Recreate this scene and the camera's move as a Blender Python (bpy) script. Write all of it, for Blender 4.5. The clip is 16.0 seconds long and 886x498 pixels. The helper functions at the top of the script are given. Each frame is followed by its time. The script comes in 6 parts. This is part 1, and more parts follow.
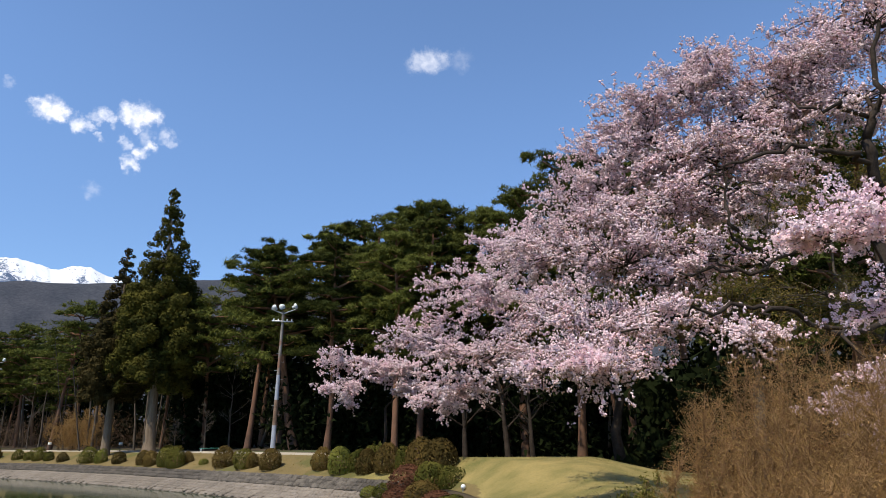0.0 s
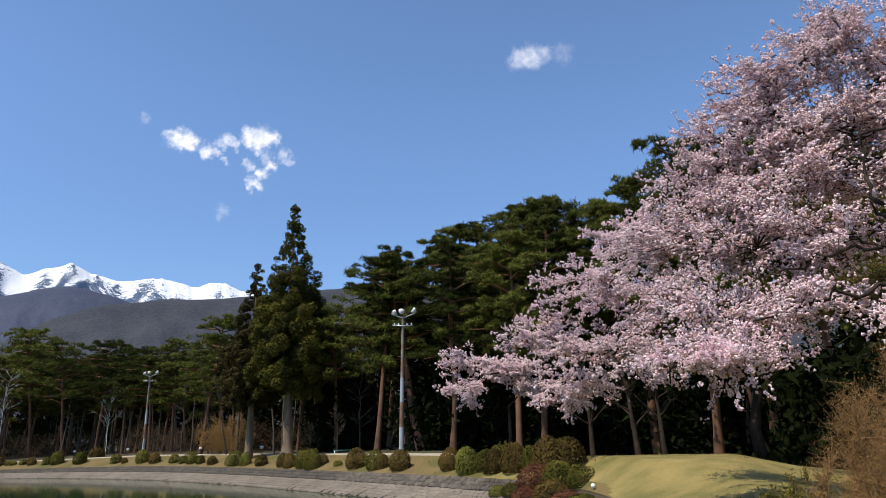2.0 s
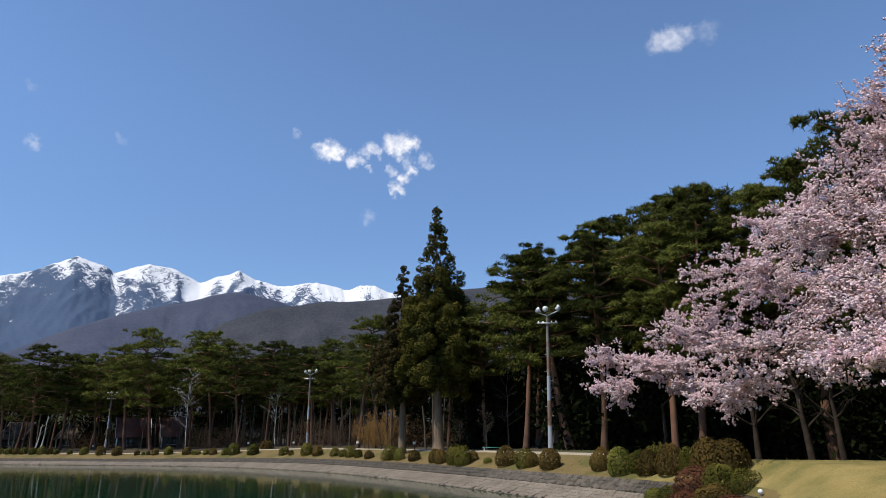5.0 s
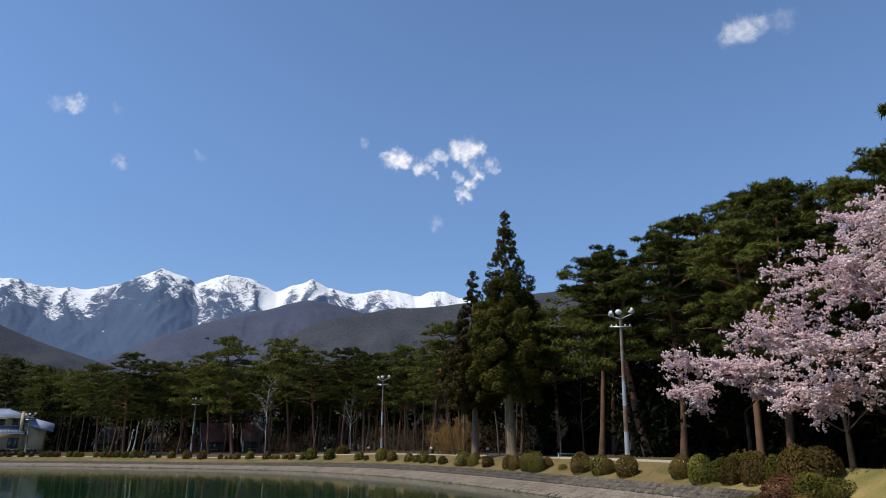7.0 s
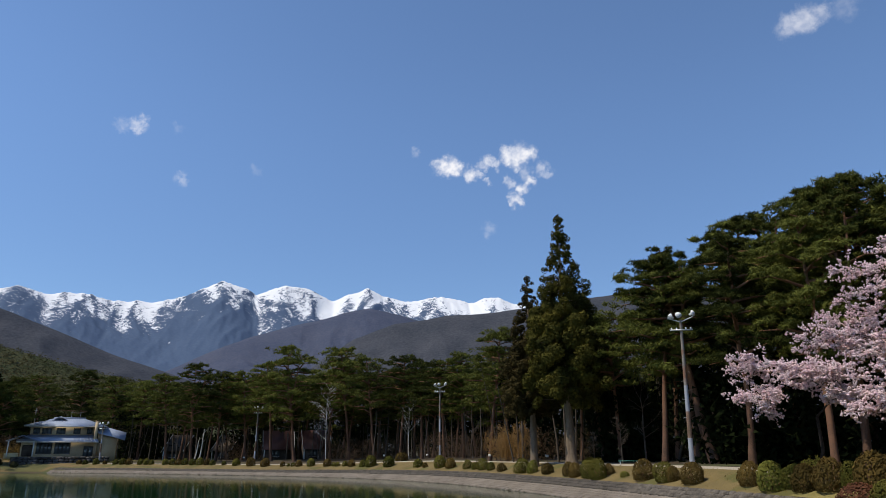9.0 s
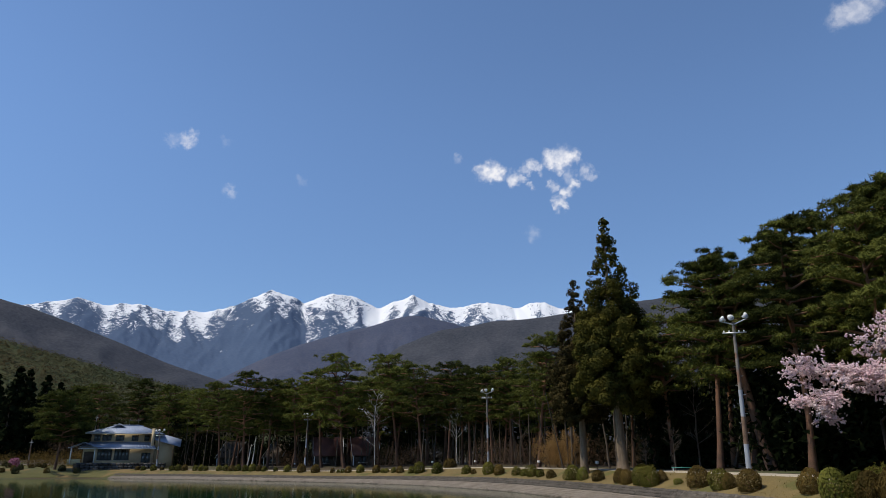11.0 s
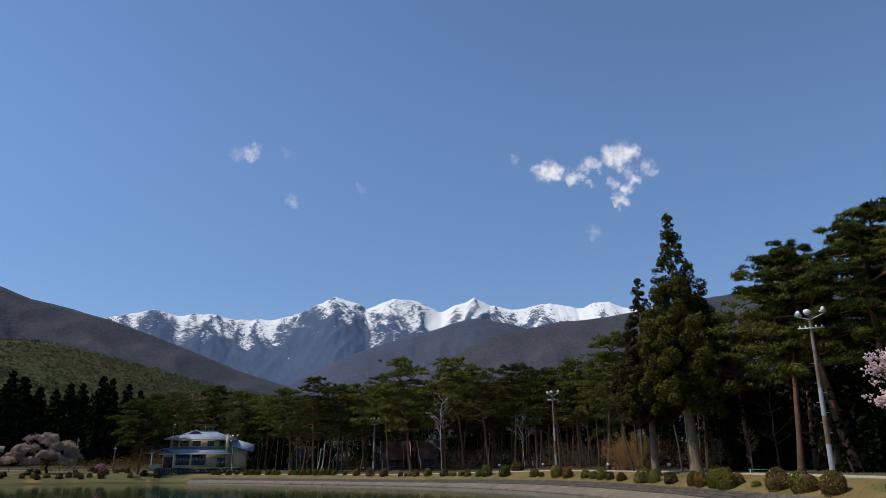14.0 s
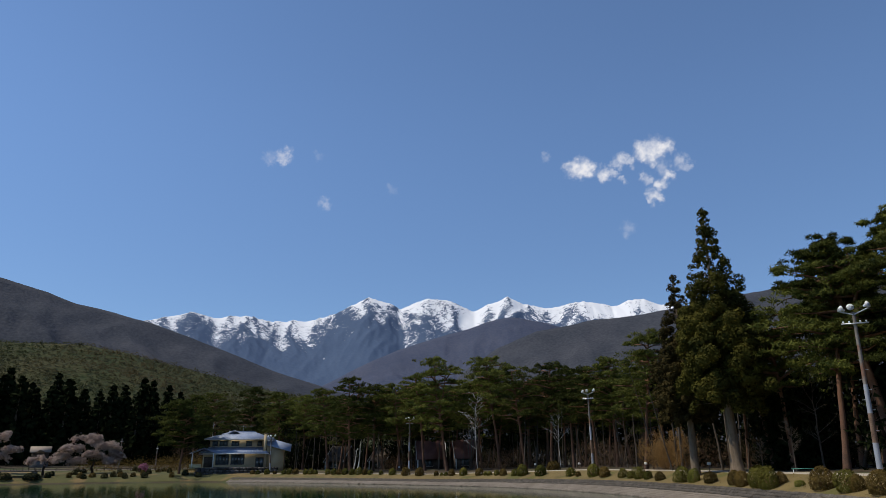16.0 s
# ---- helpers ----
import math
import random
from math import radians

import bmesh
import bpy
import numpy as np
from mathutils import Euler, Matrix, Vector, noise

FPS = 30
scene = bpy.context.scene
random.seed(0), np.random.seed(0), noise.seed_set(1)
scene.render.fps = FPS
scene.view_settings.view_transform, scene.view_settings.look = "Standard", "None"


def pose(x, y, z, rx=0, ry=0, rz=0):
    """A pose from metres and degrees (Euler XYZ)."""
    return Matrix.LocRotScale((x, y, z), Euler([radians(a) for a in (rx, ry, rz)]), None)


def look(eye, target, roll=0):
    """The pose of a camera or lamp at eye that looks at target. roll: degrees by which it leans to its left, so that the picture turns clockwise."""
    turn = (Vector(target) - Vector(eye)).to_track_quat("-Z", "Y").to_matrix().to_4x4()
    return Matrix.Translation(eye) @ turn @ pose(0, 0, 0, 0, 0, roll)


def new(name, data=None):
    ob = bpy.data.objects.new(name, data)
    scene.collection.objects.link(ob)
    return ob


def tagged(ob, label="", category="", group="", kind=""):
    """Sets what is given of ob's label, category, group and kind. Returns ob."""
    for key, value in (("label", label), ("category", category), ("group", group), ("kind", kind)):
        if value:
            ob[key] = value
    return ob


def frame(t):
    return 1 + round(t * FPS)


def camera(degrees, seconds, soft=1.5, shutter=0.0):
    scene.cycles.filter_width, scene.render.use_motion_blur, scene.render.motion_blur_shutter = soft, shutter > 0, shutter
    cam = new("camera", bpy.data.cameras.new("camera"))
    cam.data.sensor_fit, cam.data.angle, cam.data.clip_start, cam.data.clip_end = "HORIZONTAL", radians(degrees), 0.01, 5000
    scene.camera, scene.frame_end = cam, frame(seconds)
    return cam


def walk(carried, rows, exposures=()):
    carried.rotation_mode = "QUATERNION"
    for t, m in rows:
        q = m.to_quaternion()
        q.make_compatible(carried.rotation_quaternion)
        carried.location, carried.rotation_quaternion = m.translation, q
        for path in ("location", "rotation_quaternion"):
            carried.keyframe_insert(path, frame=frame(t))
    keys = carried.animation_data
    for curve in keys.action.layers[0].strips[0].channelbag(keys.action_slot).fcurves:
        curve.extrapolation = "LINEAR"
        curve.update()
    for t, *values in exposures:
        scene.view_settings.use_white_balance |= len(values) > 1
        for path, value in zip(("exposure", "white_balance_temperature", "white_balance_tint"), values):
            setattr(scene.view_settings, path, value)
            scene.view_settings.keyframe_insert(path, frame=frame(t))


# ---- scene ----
# The camera stands on the bank of a reservoir and pans to its left; water level is z = 0.
EYE = 3.16
cam = camera(66.77, 16.0, 0.5)
PAN = [
    (0.0, -0.57, 15.65, 0.51), (0.5, 1.83, 15.76, 0.59), (1.0, 4.10, 15.81, 0.76), (1.5, 6.53, 15.81, 1.12),
    (2.0, 9.40, 15.79, 1.49), (2.5, 12.53, 15.77, 1.77), (3.0, 14.82, 15.75, 1.63), (3.5, 16.39, 15.76, 1.40),
    (4.0, 18.27, 15.78, 0.98), (6.5, 26.47, 16.12, 0.10), (7.0, 27.92, 16.30, 0.08), (7.5, 29.28, 16.45, 0.13),
    (8.0, 30.48, 16.60, 0.36), (8.5, 31.61, 16.74, 0.36), (9.0, 32.64, 16.87, 0.21), (11.5, 37.51, 17.49, 0.37),
    (12.0, 38.41, 17.57, 0.57), (12.5, 39.25, 17.61, 0.62), (13.0, 40.13, 17.66, 0.60), (13.5, 41.00, 17.67, 0.58),
    (14.0, 41.90, 17.67, 0.54), (14.5, 42.69, 17.67, 0.49), (15.0, 43.38, 17.67, 0.48), (15.5, 44.05, 17.65, 0.55),
    (16.0, 44.76, 17.65, 0.60)]
walk(cam, [(t, pose(0, 0, EYE, 90 + pitch, 0, yaw) @ pose(0, 0, 0, 0, 0, -roll)) for t, yaw, pitch, roll in PAN],
     exposures=((0.0, 0.33), (4.0, 0.12), (9.0, -0.07), (16.0, -0.27)))

# ---- sky and sun ----
SUN_AZ, SUN_EL = 138.0, 57.0          # degrees to the left of the y axis, and above the horizon


def heading(az, el=0.0):
    a, e = radians(az), radians(el)
    return Vector((-math.sin(a) * math.cos(e), math.cos(a) * math.cos(e), math.sin(e)))


world = bpy.data.worlds.new("sky")
scene.world = world
world.use_nodes = True
wn, wl = world.node_tree.nodes, world.node_tree.links
sky = wn.new("ShaderNodeTexSky")
sky.sky_type, sky.sun_disc = "NISHITA", False
sky.sun_elevation, sky.sun_rotation = radians(SUN_EL), radians(-SUN_AZ)
sky.air_density, sky.dust_density, sky.ozone_density, sky.altitude = 0.9, 0.0, 5.0, 1800.0
background = wn["Background"]
background.inputs["Strength"].default_value = 0.20

# Small fair-weather clouds: azimuth, elevation, radius and density of each puff.
CLOUD_MAIN = [(32.6, 23.95, 0.72, 1), (31.6, 23.75, 0.65, 1), (32.1, 23.6, 0.65, 1), (32.85, 24.2, 0.4, 0.8), (30.0, 23.2, 0.58, 0.9), (29.4, 23.1, 0.43, 0.7), (28.6, 22.65, 0.29, 0.5),
              (29.0, 23.9, 0.36, 0.55), (28.4, 24.3, 0.51, 0.7), (27.8, 24.0, 0.43, 0.6), (26.55, 24.65, 0.72, 0.95), (25.65, 24.65, 0.87, 1), (24.95, 24.7, 0.65, 1), (26.0, 24.0, 0.58, 0.85)]
CLOUD_TAIL = [(25.2, 23.1, 0.51, 0.4), (23.6, 23.4, 0.58, 0.5), (23.0, 23.0, 0.36, 0.4), (24.75, 22.45, 0.48, 0.8), (25.35, 21.75, 0.51, 0.85), (26.4, 22.25, 0.43, 0.5), (26.8, 22.65, 0.26, 0.4),
              (26.15, 20.9, 0.55, 0.9), (25.6, 20.6, 0.32, 0.7), (26.6, 20.7, 0.32, 0.7)]
CLOUD_SMALL = [(59.3, 24.95, 0.6, 0.65), (60.3, 24.7, 0.5, 0.25), (55.4, 21.25, 0.5, 0.3), (49.5, 22.8, 0.4, 0.12), (56.2, 25.1, 0.4, 0.1), (28.5, 18.4, 0.55, 0.2), (35.1, 25.0, 0.39, 0.2),
               (0.6, 31.3, 0.9, 0.55), (1.75, 31.2, 0.8, 0.45), (-0.7, 31.3, 0.69, 0.4), (-2.4, 31.3, 0.78, 0.15)]
texco = wn.new("ShaderNodeTexCoord")
warp = wn.new("ShaderNodeTexNoise")
warp.inputs["Scale"].default_value, warp.inputs["Detail"].default_value = 75.0, 6.0
warp.inputs["Roughness"].default_value = 0.62
wl.new(texco.outputs["Generated"], warp.inputs["Vector"])
shift = wn.new("ShaderNodeVectorMath")
shift.operation = "MULTIPLY_ADD"
wl.new(warp.outputs["Color"], shift.inputs[0])
shift.inputs[1].default_value = (0.032, 0.032, 0.032)
shift.inputs[2].default_value = (-0.016, -0.016, -0.016)
moved = wn.new("ShaderNodeVectorMath")
moved.operation = "ADD"
wl.new(texco.outputs["Generated"], moved.inputs[0])
wl.new(shift.outputs["Vector"], moved.inputs[1])
total = None
for az, el, size, dense in CLOUD_MAIN + CLOUD_TAIL + CLOUD_SMALL:
    far = wn.new("ShaderNodeVectorMath")
    far.operation = "DISTANCE"
    wl.new(moved.outputs["Vector"], far.inputs[0])
    far.inputs[1].default_value = heading(az, el)
    fade = wn.new("ShaderNodeMapRange")
    fade.interpolation_type = "SMOOTHSTEP"
    fade.inputs["From Min"].default_value = radians(size) * 1.5
    fade.inputs["From Max"].default_value = radians(size) * 0.25
    fade.inputs["To Max"].default_value = dense
    wl.new(far.outputs["Value"], fade.inputs["Value"])
    if total is None:
        total = fade.outputs["Result"]
    else:
        most = wn.new("ShaderNodeMath")
        most.operation = "MAXIMUM"
        wl.new(total, most.inputs[0])
        wl.new(fade.outputs["Result"], most.inputs[1])
        total = most.outputs["Value"]
wisp = wn.new("ShaderNodeTexNoise")
wisp.inputs["Scale"].default_value, wisp.inputs["Detail"].default_value = 90.0, 6.0
wl.new(texco.outputs["Generated"], wisp.inputs["Vector"])
thin = wn.new("ShaderNodeMapRange")
thin.inputs["From Min"].default_value, thin.inputs["From Max"].default_value = 0.3, 0.62
thin.inputs["To Min"].default_value = 0.45
wl.new(wisp.outputs["Fac"], thin.inputs["Value"])
veil = wn.new("ShaderNodeMath")
veil.operation = "MULTIPLY"
wl.new(total, veil.inputs[0])
wl.new(thin.outputs["Result"], veil.inputs[1])
cloudy = wn.new("ShaderNodeMix")
cloudy.data_type = "RGBA"
wl.new(veil.outputs["Value"], cloudy.inputs["Factor"])
climb = wn.new("ShaderNodeSeparateXYZ")
wl.new(texco.outputs["Generated"], climb.inputs["Vector"])
deepen = wn.new("ShaderNodeMapRange")
deepen.interpolation_type = "SMOOTHSTEP"
deepen.inputs["From Min"].default_value, deepen.inputs["From Max"].default_value = 0.05, 0.5
deepen.inputs["To Min"].default_value = 0.7
wl.new(climb.outputs["Z"], deepen.inputs["Value"])
clear = wn.new("ShaderNodeVectorMath")
clear.operation = "SCALE"
wl.new(sky.outputs["Color"], clear.inputs["Vector"])
wl.new(deepen.outputs["Result"], clear.inputs["Scale"])
tint = wn.new("ShaderNodeVectorMath")
tint.operation = "MULTIPLY"
wl.new(clear.outputs["Vector"], tint.inputs[0])
tint.inputs[1].default_value = (1.0, 1.0, 0.97)
wl.new(tint.outputs["Vector"], cloudy.inputs["A"])
cloudy.inputs["B"].default_value = (4.9, 4.9, 5.15, 1)
wl.new(cloudy.outputs["Result"], background.inputs["Color"])

sun = new("sun", bpy.data.lights.new("sun", "SUN"))
sun.data.energy, sun.data.angle, sun.data.color = 4.2, radians(0.5), (1.0, 0.91, 0.75)
sun.matrix_world = look((0, 0, 60), Vector((0, 0, 60)) - heading(SUN_AZ, SUN_EL))

# ---- materials ----


def material(name, low, high, scale=3.0, rough=0.8, fine=40.0, fine_mix=0.35, bump=0.3, depth=0.02, metal=0.0,
             translucent=0.0, stretch=(1, 1, 1), by_object=0.0, spots=None, spec=0.3):
    """Two colours mixed by coarse and fine noise, with relief; spots: a third colour, its noise scale, threshold."""
    m = bpy.data.materials.new(name)
    m.use_nodes = True
    n, l = m.node_tree.nodes, m.node_tree.links
    b = n["Principled BSDF"]
    b.inputs["Roughness"].default_value, b.inputs["Metallic"].default_value = rough, metal
    b.inputs["Specular IOR Level"].default_value = spec
    g = n.new("ShaderNodeNewGeometry")
    mapping = n.new("ShaderNodeMapping")
    mapping.inputs["Scale"].default_value = stretch
    l.new(g.outputs["Position"], mapping.inputs["Vector"])
    coarse, grain = n.new("ShaderNodeTexNoise"), n.new("ShaderNodeTexNoise")
    coarse.inputs["Scale"].default_value, coarse.inputs["Detail"].default_value = scale, 4.0
    grain.inputs["Scale"].default_value, grain.inputs["Detail"].default_value = fine, 3.0
    for t in (coarse, grain):
        l.new(mapping.outputs["Vector"], t.inputs["Vector"])
    both = n.new("ShaderNodeMix")
    both.inputs["Factor"].default_value = fine_mix
    l.new(coarse.outputs["Fac"], both.inputs["A"])
    l.new(grain.outputs["Fac"], both.inputs["B"])
    value = both.outputs["Result"]
    if by_object:
        info, add = n.new("ShaderNodeObjectInfo"), n.new("ShaderNodeMath")
        add.operation = "MULTIPLY_ADD"
        l.new(info.outputs["Random"], add.inputs[0])
        add.inputs[1].default_value = by_object
        shifted = n.new("ShaderNodeMath")
        shifted.operation = "SUBTRACT"
        l.new(value, shifted.inputs[0])
        shifted.inputs[1].default_value = by_object / 2
        l.new(shifted.outputs["Value"], add.inputs[2])
        value = add.outputs["Value"]
    ramp = n.new("ShaderNodeMapRange")
    ramp.inputs["From Min"].default_value, ramp.inputs["From Max"].default_value = 0.34, 0.66
    l.new(value, ramp.inputs["Value"])
    mix = n.new("ShaderNodeMix")
    mix.data_type = "RGBA"
    mix.inputs["A"].default_value, mix.inputs["B"].default_value = (*low, 1), (*high, 1)
    l.new(ramp.outputs["Result"], mix.inputs["Factor"])
    colour = mix.outputs["Result"]
    if spots:
        tone, size, edge = spots
        s = n.new("ShaderNodeTexNoise")
        s.inputs["Scale"].default_value, s.inputs["Detail"].default_value = size, 5.0
        l.new(mapping.outputs["Vector"], s.inputs["Vector"])
        cut = n.new("ShaderNodeMapRange")
        cut.inputs["From Min"].default_value, cut.inputs["From Max"].default_value = edge, edge + 0.08
        l.new(s.outputs["Fac"], cut.inputs["Value"])
        over = n.new("ShaderNodeMix")
        over.data_type = "RGBA"
        l.new(cut.outputs["Result"], over.inputs["Factor"])
        l.new(colour, over.inputs["A"])
        over.inputs["B"].default_value = (*tone, 1)
        colour = over.outputs["Result"]
    l.new(colour, b.inputs["Base Color"])
    if bump:
        bn = n.new("ShaderNodeBump")
        bn.inputs["Strength"].default_value, bn.inputs["Distance"].default_value = bump, depth
        l.new(both.outputs["Result"], bn.inputs["Height"])
        l.new(bn.outputs["Normal"], b.inputs["Normal"])
    if translucent:
        tr, ms = n.new("ShaderNodeBsdfTranslucent"), n.new("ShaderNodeMixShader")
        l.new(colour, tr.inputs["Color"])
        ms.inputs["Fac"].default_value = translucent
        l.new(b.outputs["BSDF"], ms.inputs[1])
        l.new(tr.outputs["BSDF"], ms.inputs[2])
        l.new(ms.outputs["Shader"], n["Material Output"].inputs["Surface"])
    return m


PINE_BARK = material("pine_bark", (0.055, 0.034, 0.025), (0.155, 0.082, 0.05), 1.2, 0.9, 18, 0.5, 0.8, 0.03, by_object=0.25)
BRUSH = material("dry_brushwood", (0.06, 0.036, 0.02), (0.15, 0.092, 0.05), 1.5, 0.9, 12, 0.4, 0)
CEDAR_BROWN = material("bronzed_cedar_foliage", (0.024, 0.021, 0.008), (0.070, 0.052, 0.017), 0.5, 0.85, 5, 0.2, 0, translucent=0.1, spec=0.05)
# Red pines are grey-brown at the foot and orange higher up.
pb, pk = PINE_BARK.node_tree.nodes, PINE_BARK.node_tree.links
high_up, rise, turned = pb.new("ShaderNodeTexCoord"), pb.new("ShaderNodeSeparateXYZ"), pb.new("ShaderNodeMapRange")
pk.new(high_up.outputs["Object"], rise.inputs["Vector"])
pk.new(rise.outputs["Z"], turned.inputs["Value"])
turned.inputs["From Min"].default_value, turned.inputs["From Max"].default_value, turned.inputs["To Max"].default_value = 1.0, 9.0, 0.36
orange = pb.new("ShaderNodeMix")
orange.data_type = "RGBA"
orange.inputs["B"].default_value = (0.34, 0.155, 0.075, 1)
bark_base = pb["Principled BSDF"].inputs["Base Color"]
pk.new(bark_base.links[0].from_socket, orange.inputs["A"])
pk.new(turned.outputs["Result"], orange.inputs["Factor"])
pk.new(orange.outputs["Result"], bark_base)
CEDAR_BARK = material("cedar_bark", (0.10, 0.07, 0.046), (0.235, 0.178, 0.122), 2.0, 0.9, 14, 0.5, 0.8, 0.03, stretch=(3, 3, 0.4))
CHERRY_BARK = material("cherry_bark", (0.020, 0.015, 0.012), (0.060, 0.047, 0.038), 3.0, 0.95, 25, 0.5, 0.8, 0.02, spec=0.05)
GREY_BARK = material("bare_tree_bark", (0.045, 0.035, 0.026), (0.12, 0.098, 0.076), 2.0, 0.9, 20, 0.4, 0.5)
BIRCH_BARK = material("birch_bark", (0.45, 0.43, 0.40), (0.70, 0.68, 0.64), 2.0, 0.7, 16, 0.4, 0.3, stretch=(1, 1, 5))
NEEDLE = material("pine_needles", (0.031, 0.038, 0.009), (0.128, 0.138, 0.029), 0.9, 0.8, 9, 0.4, 0, translucent=0.22, by_object=0.34, spec=0.05)
CEDAR_LEAF = material("cedar_foliage", (0.018, 0.022, 0.006), (0.100, 0.088, 0.016), 0.5, 0.85, 5, 0.2, 0, translucent=0.1, by_object=0.2, spec=0.05)
# Near-black: the wood's inner shade is put into this leaf colour.
DARK_SHADE_LEAF = material("evergreen_leaf_with_shade", (0.005, 0.008, 0.003), (0.015, 0.020, 0.007), 0.6, 0.95, 6, 0.4, 0, spec=0.02)
PETAL = material("cherry_petal", (0.86, 0.565, 0.625), (0.965, 0.845, 0.865), 1.6, 0.6, 14, 0.5, 0, translucent=0.18, spec=0.1)
OLIVE = material("olive_young_leaf", (0.10, 0.075, 0.022), (0.22, 0.175, 0.05), 0.8, 0.7, 9, 0.4, 0, translucent=0.3, spec=0.05)
PETAL_FAR = material("weeping_cherry_petal", (0.44, 0.31, 0.255), (0.66, 0.53, 0.45), 0.8, 0.6, 8, 0.5, 0, translucent=0.3, spec=0.1)
BUD = material("red_brown_young_leaf", (0.22, 0.09, 0.04), (0.36, 0.22, 0.07), 3.0, 0.6, 20, 0.5, 0, translucent=0.3)
TWIG = material("brown_twig", (0.14, 0.073, 0.030), (0.28, 0.155, 0.062), 2.5, 0.8, 30, 0.5, 0)
TWIG_BUD = material("ochre_bud", (0.22, 0.122, 0.036), (0.37, 0.225, 0.075), 2.0, 0.7, 20, 0.5, 0, translucent=0.25)
SHRUB_GREEN = material("shrub_green_leaf", (0.045, 0.048, 0.010), (0.140, 0.125, 0.027), 1.8, 0.85, 40, 0.25, 0, translucent=0.15, by_object=0.3, spec=0.03)
SHRUB_BROWN = material("shrub_russet_leaf", (0.048, 0.035, 0.011), (0.145, 0.096, 0.028), 1.8, 0.85, 40, 0.25, 0, translucent=0.15, by_object=0.3, spec=0.03)
SHRUB_RED = material("shrub_red_brown_leaf", (0.07, 0.030, 0.018), (0.17, 0.075, 0.042), 1.8, 0.85, 40, 0.25, 0, translucent=0.15, spec=0.03)
SHRUB_LIME = material("shrub_lime_leaf", (0.085, 0.095, 0.018), (0.20, 0.19, 0.042), 1.8, 0.85, 40, 0.25, 0, translucent=0.2, spec=0.03)
PINK = material("pink_azalea_flower", (0.30, 0.08, 0.17), (0.42, 0.17, 0.25), 2.0, 0.6, 10, 0.4, 0, translucent=0.2)
SOIL = material("leaf_litter_ground", (0.038, 0.029, 0.018), (0.09, 0.067, 0.038), 0.25, 0.95, 6, 0.45, 0.6, 0.05, spots=((0.06, 0.075, 0.025), 0.12, 0.55))
LAWN = material("mown_spring_lawn", (0.115, 0.112, 0.030), (0.31, 0.235, 0.085), 0.7, 0.95, 18, 0.42, 1.0, 0.05)
GRASS = material("dry_spring_grass", (0.108, 0.080, 0.030), (0.205, 0.150, 0.058), 0.5, 0.95, 16, 0.55, 0.8, 0.05, spots=((0.100, 0.092, 0.026), 0.35, 0.52))
GRASS_BLADE = material("dry_grass_blades", (0.17, 0.125, 0.045), (0.30, 0.225, 0.085), 0.5, 0.95, 16, 0.5, 0, translucent=0.45, spec=0.05)
GREEN_GRASS = material("patchy_green_grass", (0.042, 0.050, 0.013), (0.115, 0.100, 0.034), 0.28, 0.95, 10, 0.5, 0.8, 0.05, spots=((0.17, 0.115, 0.045), 0.16, 0.52))
PATH = material("pale_gravel_path", (0.33, 0.285, 0.22), (0.48, 0.42, 0.335), 0.8, 0.95, 30, 0.5, 0.3)
CONCRETE = material("weathered_concrete_block", (0.13, 0.107, 0.085), (0.245, 0.208, 0.168), 0.6, 0.9, 9, 0.5, 0.5, 0.01, by_object=0.12)
JOINT = material("dark_concrete_bed", (0.07, 0.06, 0.05), (0.15, 0.13, 0.105), 0.6, 0.95, 9, 0.5, 0.5)
COBBLE = material("lichen_dark_stone", (0.048, 0.041, 0.034), (0.145, 0.124, 0.10), 2.4, 0.9, 12, 0.5, 0.6, 0.02, by_object=0.15)

water_mat = bpy.data.materials.new("green_pond_water")
water_mat.use_nodes = True
wm, wk = water_mat.node_tree.nodes, water_mat.node_tree.links
wb = wm["Principled BSDF"]
wb.inputs["Base Color"].default_value = (0.008, 0.034, 0.014, 1)
wb.inputs["Roughness"].default_value, wb.inputs["IOR"].default_value = 0.06, 1.33
wg, ripple, wbump = wm.new("ShaderNodeNewGeometry"), wm.new("ShaderNodeTexNoise"), wm.new("ShaderNodeBump")
ripple.inputs["Scale"].default_value, ripple.inputs["Detail"].default_value = 1.6, 3.0
wbump.inputs["Strength"].default_value, wbump.inputs["Distance"].default_value = 0.10, 0.05
wk.new(wg.outputs["Position"], ripple.inputs["Vector"])
wk.new(ripple.outputs["Fac"], wbump.inputs["Height"])
wk.new(wbump.outputs["Normal"], wb.inputs["Normal"])


